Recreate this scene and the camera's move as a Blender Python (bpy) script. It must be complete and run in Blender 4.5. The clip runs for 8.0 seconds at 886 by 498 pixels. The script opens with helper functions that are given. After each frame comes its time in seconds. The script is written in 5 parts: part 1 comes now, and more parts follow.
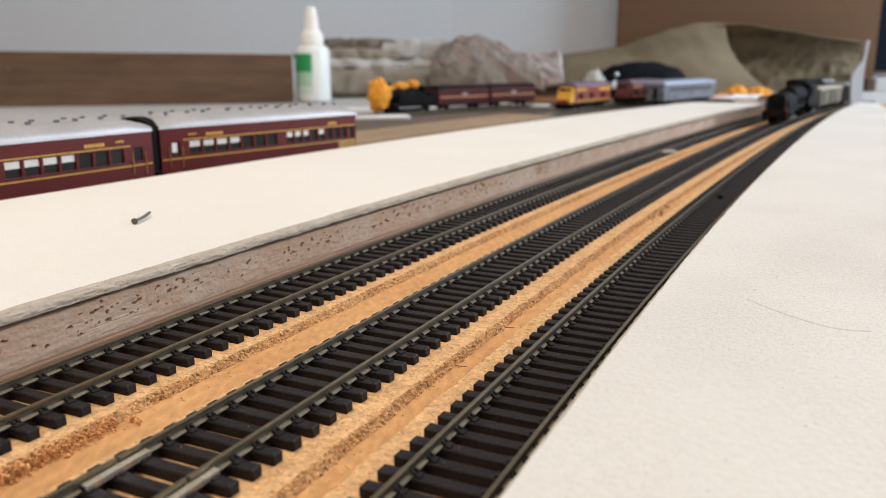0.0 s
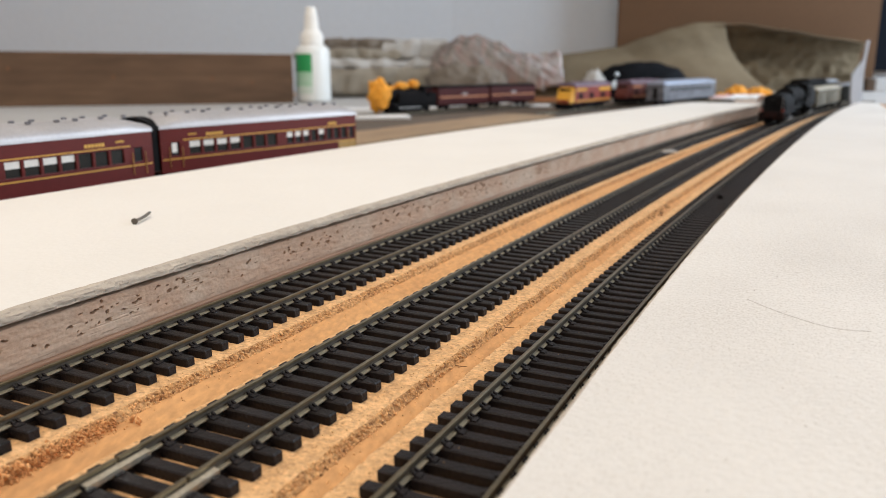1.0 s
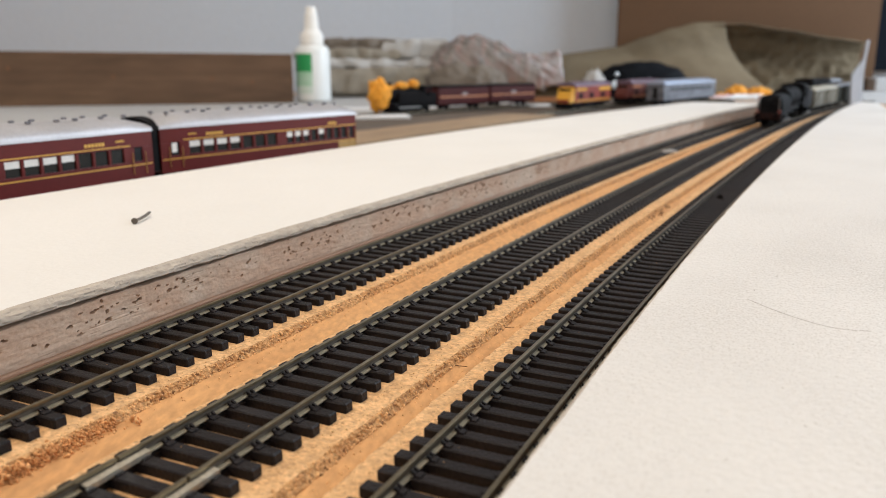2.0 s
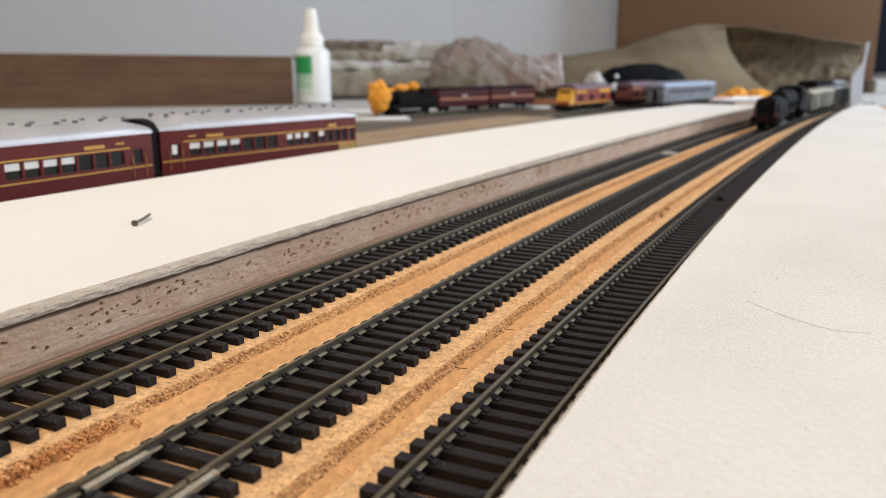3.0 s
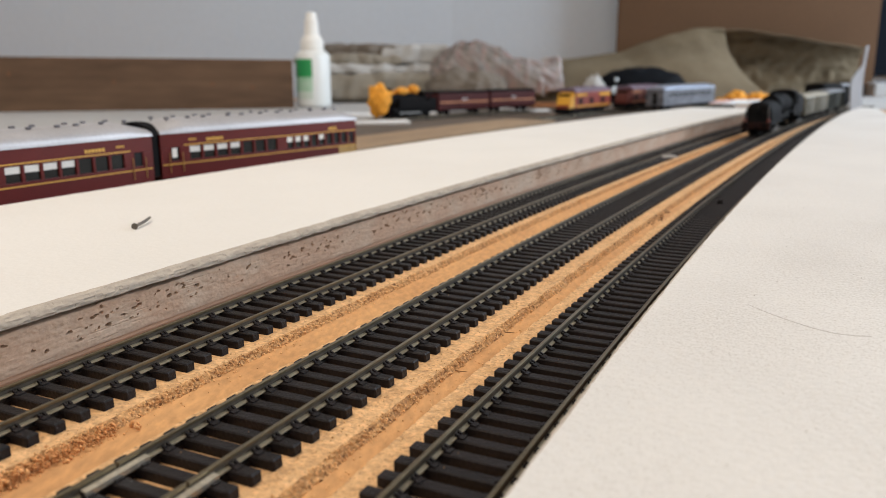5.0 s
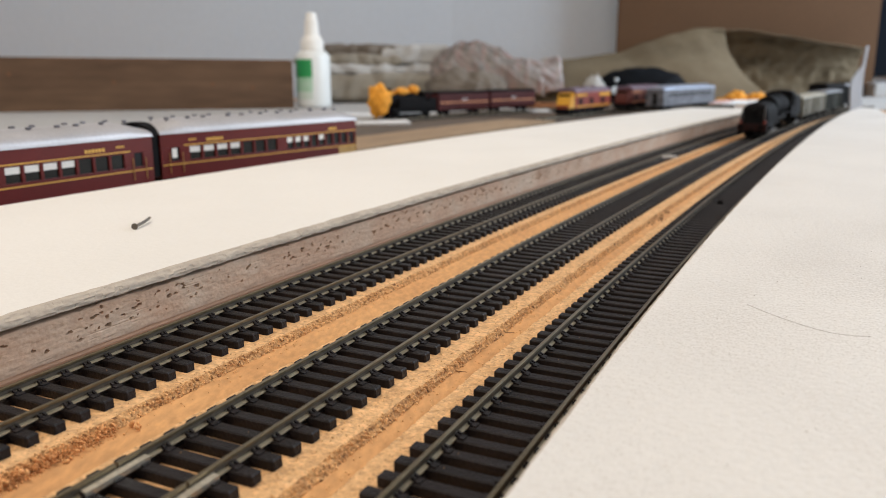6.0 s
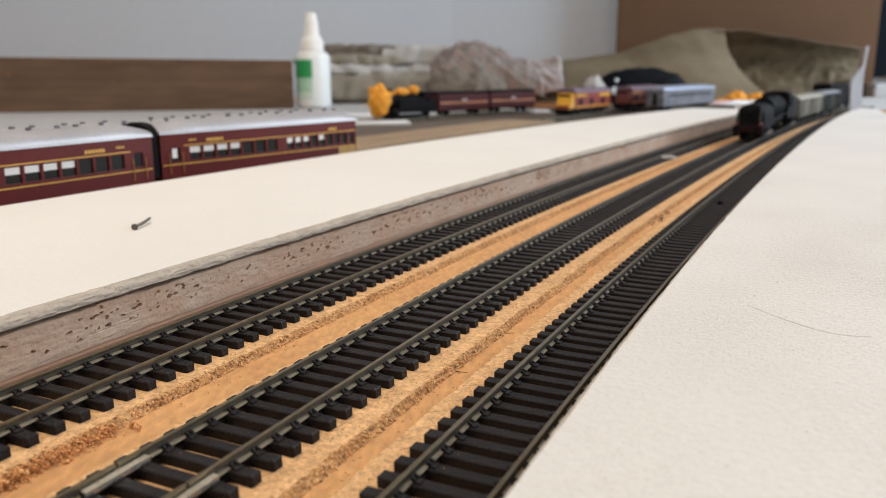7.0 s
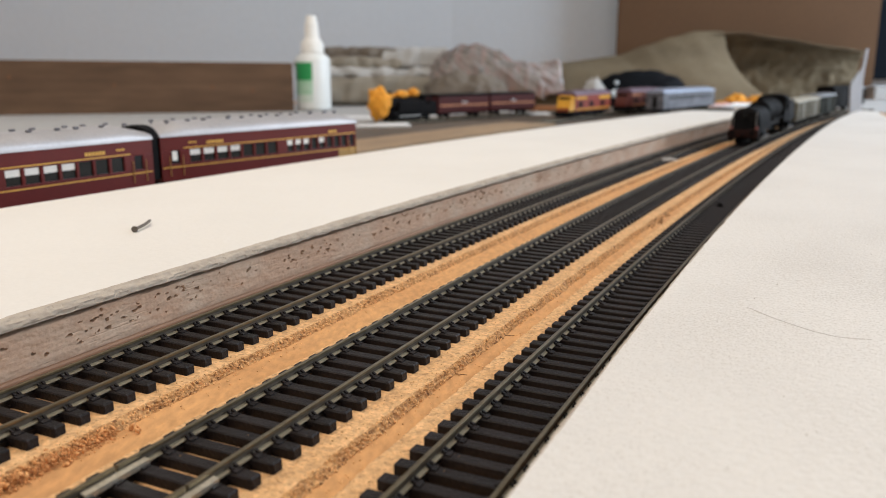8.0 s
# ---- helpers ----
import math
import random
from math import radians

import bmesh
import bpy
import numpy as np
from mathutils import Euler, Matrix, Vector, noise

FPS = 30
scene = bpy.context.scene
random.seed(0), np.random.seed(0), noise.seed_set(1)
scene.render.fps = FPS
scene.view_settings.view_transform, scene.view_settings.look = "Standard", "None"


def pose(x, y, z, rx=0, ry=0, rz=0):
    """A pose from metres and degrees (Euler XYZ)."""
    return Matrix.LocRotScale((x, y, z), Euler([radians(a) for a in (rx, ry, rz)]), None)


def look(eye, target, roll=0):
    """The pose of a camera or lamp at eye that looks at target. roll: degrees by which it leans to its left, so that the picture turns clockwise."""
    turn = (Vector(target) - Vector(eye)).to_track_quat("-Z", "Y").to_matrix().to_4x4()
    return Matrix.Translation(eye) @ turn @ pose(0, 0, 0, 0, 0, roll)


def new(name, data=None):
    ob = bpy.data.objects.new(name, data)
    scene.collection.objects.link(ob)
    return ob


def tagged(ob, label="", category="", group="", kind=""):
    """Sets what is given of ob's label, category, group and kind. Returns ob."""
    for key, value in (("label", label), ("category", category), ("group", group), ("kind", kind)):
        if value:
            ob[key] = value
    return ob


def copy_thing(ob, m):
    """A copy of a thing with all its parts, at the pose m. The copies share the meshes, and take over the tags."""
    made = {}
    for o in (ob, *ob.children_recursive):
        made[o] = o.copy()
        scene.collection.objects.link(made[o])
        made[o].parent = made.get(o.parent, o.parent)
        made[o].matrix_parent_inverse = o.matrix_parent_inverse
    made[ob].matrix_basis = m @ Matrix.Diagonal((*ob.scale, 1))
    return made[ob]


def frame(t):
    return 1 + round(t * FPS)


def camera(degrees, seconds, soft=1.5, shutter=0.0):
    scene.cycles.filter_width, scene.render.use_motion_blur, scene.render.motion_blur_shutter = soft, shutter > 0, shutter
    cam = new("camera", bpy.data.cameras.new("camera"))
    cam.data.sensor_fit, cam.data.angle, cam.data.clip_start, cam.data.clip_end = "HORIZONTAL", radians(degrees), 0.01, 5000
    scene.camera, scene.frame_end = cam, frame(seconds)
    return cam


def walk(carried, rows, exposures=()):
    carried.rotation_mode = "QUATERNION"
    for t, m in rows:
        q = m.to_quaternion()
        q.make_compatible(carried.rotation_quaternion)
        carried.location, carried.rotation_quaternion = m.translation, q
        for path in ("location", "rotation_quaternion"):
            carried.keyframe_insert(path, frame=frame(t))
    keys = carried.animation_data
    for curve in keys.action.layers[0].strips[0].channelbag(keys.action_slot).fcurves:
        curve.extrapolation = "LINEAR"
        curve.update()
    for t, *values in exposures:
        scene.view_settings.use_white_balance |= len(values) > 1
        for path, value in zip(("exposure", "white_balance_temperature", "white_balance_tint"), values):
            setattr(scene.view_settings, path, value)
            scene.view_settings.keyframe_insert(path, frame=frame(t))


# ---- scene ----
EYE = Vector((0.1033, 0.0, 0.0738))
YAW, PITCH, FPX = 24.117, 13.228, 1377.3
cam = camera(59.3, 8.0, soft=0.7)
cam.data.dof.use_dof = True
cam.data.dof.focus_distance = 0.22
cam.data.dof.aperture_fstop = 19.0


def aim(lift):
    """The camera's pose, tilted up by lift in thousandths of a radian."""
    a, b = radians(YAW), radians(PITCH) - lift / 1000
    way = Vector((-math.sin(a) * math.cos(b), math.cos(a) * math.cos(b), -math.sin(b)))
    return look(EYE, EYE + way, -0.2)


walk(cam, [(0.0, aim(0.0)), (0.5, aim(0.7)), (1.0, aim(0.0)), (1.5, aim(-1.6)), (1.7, aim(-1.2)), (2.8, aim(2.0)),
           (3.0, aim(2.4)), (3.5, aim(3.6)), (4.0, aim(5.5)), (4.5, aim(6.2)), (5.2, aim(6.5)), (6.0, aim(6.7)),
           (6.5, aim(6.7)), (7.0, aim(7.2)), (7.5, aim(8.6)), (8.0, aim(10.3))],
     exposures=[(0.0, -0.39), (4.0, -0.39), (4.5, -0.515), (6.0, -0.475), (8.0, -0.47)])

# ---- light ----
world = bpy.data.worlds.new("sky")
scene.world = world
world.use_nodes = True
wn = world.node_tree.nodes
sky = wn.new("ShaderNodeTexSky")
sky.sky_type, sky.sun_disc, sky.sun_elevation, sky.sun_rotation = "NISHITA", False, radians(40), radians(60)
world.node_tree.links.new(sky.outputs[0], wn["Background"].inputs[0])
wn["Background"].inputs[1].default_value = 0.1


def area(name, m, w, h, power, colour):
    d = bpy.data.lights.new(name, "AREA")
    d.shape, d.size, d.size_y, d.energy, d.color = "RECTANGLE", w, h, power, colour
    ob = new(name, d)
    ob.matrix_world = m
    return ob


ROOM = pose(0.1033, 0.0, 0, 0, 0, 24.117)
# east window daylight, an added fill from the south, an assumed ceiling light
area("window_light_east", ROOM @ look((2.24, 1.475, 0.75), (1.24, 1.47, 0.50)), 1.7, 1.0, 82, (0.77, 0.88, 1.0))
# warm fill behind the eye; no window is known there
area("window_light_south", ROOM @ look((-0.1, -1.84, 0.85), (-0.1, -0.84, 0.42)), 2.2, 1.2, 22, (1.0, 0.92, 0.82))
# no lamp is in view; light from above suggests this one
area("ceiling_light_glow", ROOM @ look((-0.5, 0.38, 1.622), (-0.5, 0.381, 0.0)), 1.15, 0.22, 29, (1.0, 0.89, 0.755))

# ---- materials ----


def mat(name, colour, rough=0.6, metal=0.0, grain=0.0, grain_size=500.0, stain=None, stain_size=20.0, stain_amount=0.5,
        bump=0.0, stretch=(1, 1, 1), spec=0.5, vary=0.0, sheen=0.0, trans=0.0):
    """Two scales of variation: fine grain and broad stains, with a fine bump."""
    m = bpy.data.materials.new(name)
    m.use_nodes = True
    n, l = m.node_tree.nodes, m.node_tree.links
    b = n["Principled BSDF"]
    b.inputs["Roughness"].default_value, b.inputs["Metallic"].default_value = rough, metal
    b.inputs["Specular IOR Level"].default_value = spec
    b.inputs["Transmission Weight"].default_value = trans
    co = n.new("ShaderNodeTexCoord")
    mp = n.new("ShaderNodeMapping")
    mp.inputs["Scale"].default_value = stretch
    l.new(co.outputs["Object"], mp.inputs[0])
    fine, broad = n.new("ShaderNodeTexNoise"), n.new("ShaderNodeTexNoise")
    fine.inputs["Scale"].default_value, fine.inputs["Detail"].default_value = grain_size, 6
    broad.inputs["Scale"].default_value, broad.inputs["Detail"].default_value = stain_size, 5
    l.new(mp.outputs[0], fine.inputs[0])
    l.new(mp.outputs[0], broad.inputs[0])
    ramp = n.new("ShaderNodeValToRGB")
    ramp.color_ramp.elements[0].position, ramp.color_ramp.elements[1].position = 0.42, 0.68
    l.new(broad.outputs[0], ramp.inputs[0])
    mix = n.new("ShaderNodeMix")
    mix.data_type = "RGBA"
    mix.inputs["A"].default_value = (*colour, 1)
    mix.inputs["B"].default_value = (*(stain or [c * 0.8 for c in colour]), 1)
    amount = n.new("ShaderNodeMath")
    amount.operation = "MULTIPLY"
    amount.inputs[1].default_value = stain_amount
    l.new(ramp.outputs[0], amount.inputs[0])
    l.new(amount.outputs[0], mix.inputs["Factor"])
    hsv = n.new("ShaderNodeHueSaturation")
    l.new(mix.outputs["Result"], hsv.inputs["Color"])
    val = n.new("ShaderNodeMapRange")
    val.inputs["From Min"].default_value, val.inputs["From Max"].default_value = 0.3, 0.7
    val.inputs["To Min"].default_value, val.inputs["To Max"].default_value = 1 - grain, 1 + grain
    l.new(fine.outputs[0], val.inputs["Value"])
    if vary:
        info, spread, times = n.new("ShaderNodeObjectInfo"), n.new("ShaderNodeMapRange"), n.new("ShaderNodeMath")
        spread.inputs["To Min"].default_value, spread.inputs["To Max"].default_value = 1 - vary, 1 + vary
        times.operation = "MULTIPLY"
        l.new(info.outputs["Random"], spread.inputs["Value"])
        l.new(spread.outputs[0], times.inputs[0])
        l.new(val.outputs[0], times.inputs[1])
        l.new(times.outputs[0], hsv.inputs["Value"])
    else:
        l.new(val.outputs[0], hsv.inputs["Value"])
    l.new(hsv.outputs[0], b.inputs["Base Color"])
    if bump:
        bp = n.new("ShaderNodeBump")
        bp.inputs["Strength"].default_value, bp.inputs["Distance"].default_value = min(1.0, bump), 0.0006
        l.new(fine.outputs[0], bp.inputs["Height"])
        l.new(bp.outputs[0], b.inputs["Normal"])
    return m



def speckled(m):
    """Adds small grey scuffs, thickest in patches, to a painted board."""
    n, l = m.node_tree.nodes, m.node_tree.links
    b = n["Principled BSDF"]
    co, mp = n.new("ShaderNodeTexCoord"), n.new("ShaderNodeMapping")
    mp.inputs["Scale"].default_value = (1.0, 0.7, 1.0)
    mp.inputs["Rotation"].default_value = (0, 0, -0.4)
    l.new(co.outputs["Object"], mp.inputs[0])
    spots, patch = n.new("ShaderNodeTexNoise"), n.new("ShaderNodeTexNoise")
    spots.inputs["Scale"].default_value, spots.inputs["Detail"].default_value = 1700, 3
    patch.inputs["Scale"].default_value, patch.inputs["Detail"].default_value = 12, 3
    l.new(mp.outputs[0], spots.inputs[0])
    l.new(co.outputs["Object"], patch.inputs[0])
    add, ramp = n.new("ShaderNodeMath"), n.new("ShaderNodeValToRGB")
    add.operation = "MULTIPLY_ADD"
    add.inputs[1].default_value = 0.55
    l.new(patch.outputs[0], add.inputs[0])
    l.new(spots.outputs[0], add.inputs[2])
    ramp.color_ramp.elements[0].position, ramp.color_ramp.elements[1].position = 0.80, 1.02
    l.new(add.outputs[0], ramp.inputs[0])
    mix = n.new("ShaderNodeMix")
    mix.data_type = "RGBA"
    old = b.inputs["Base Color"].links[0].from_socket
    l.new(old, mix.inputs["A"])
    mix.inputs["B"].default_value = (0.50, 0.465, 0.43, 1)
    less = n.new("ShaderNodeMath")
    less.operation = "MULTIPLY"
    less.inputs[1].default_value = 0.85
    l.new(ramp.outputs[0], less.inputs[0])
    l.new(less.outputs[0], mix.inputs["Factor"])
    l.new(mix.outputs["Result"], b.inputs["Base Color"])
    return m


def granular(m, size, amount, relief=0.5):
    """Turns a surface into pressed granules, each with its own tone, with a few dark holes."""
    n, l = m.node_tree.nodes, m.node_tree.links
    b = n["Principled BSDF"]
    co, cells, sep = n.new("ShaderNodeTexCoord"), n.new("ShaderNodeTexVoronoi"), n.new("ShaderNodeSeparateColor")
    cells.inputs["Scale"].default_value = size
    l.new(co.outputs["Object"], cells.inputs["Vector"])
    l.new(cells.outputs["Color"], sep.inputs[0])
    tone = n.new("ShaderNodeValToRGB")
    e = tone.color_ramp.elements
    e[0].position, e[0].color = 0.0, (1 - 2.2 * amount, 1 - 2.4 * amount, 1 - 2.5 * amount, 1)
    e[1].position, e[1].color = 1.0, (1 + amount * 0.5, 1 + amount * 0.55, 1 + amount * 0.6, 1)
    k = e.new(0.16)
    k.color = (1 - amount * 0.55, 1 - amount * 0.6, 1 - amount * 0.62, 1)
    k = e.new(0.55)
    k.color = (1, 1, 1, 1)
    l.new(sep.outputs[0], tone.inputs[0])
    mix = n.new("ShaderNodeMix")
    mix.data_type, mix.blend_type = "RGBA", "MULTIPLY"
    mix.inputs["Factor"].default_value = 1.0
    l.new(b.inputs["Base Color"].links[0].from_socket, mix.inputs["A"])
    l.new(tone.outputs[0], mix.inputs["B"])
    l.new(mix.outputs["Result"], b.inputs["Base Color"])
    bp = n.new("ShaderNodeBump")
    bp.inputs["Strength"].default_value, bp.inputs["Distance"].default_value = relief, 0.0005
    l.new(sep.outputs[1], bp.inputs["Height"])
    l.new(b.inputs["Normal"].links[0].from_socket, bp.inputs["Normal"])
    l.new(bp.outputs[0], b.inputs["Normal"])
    return m


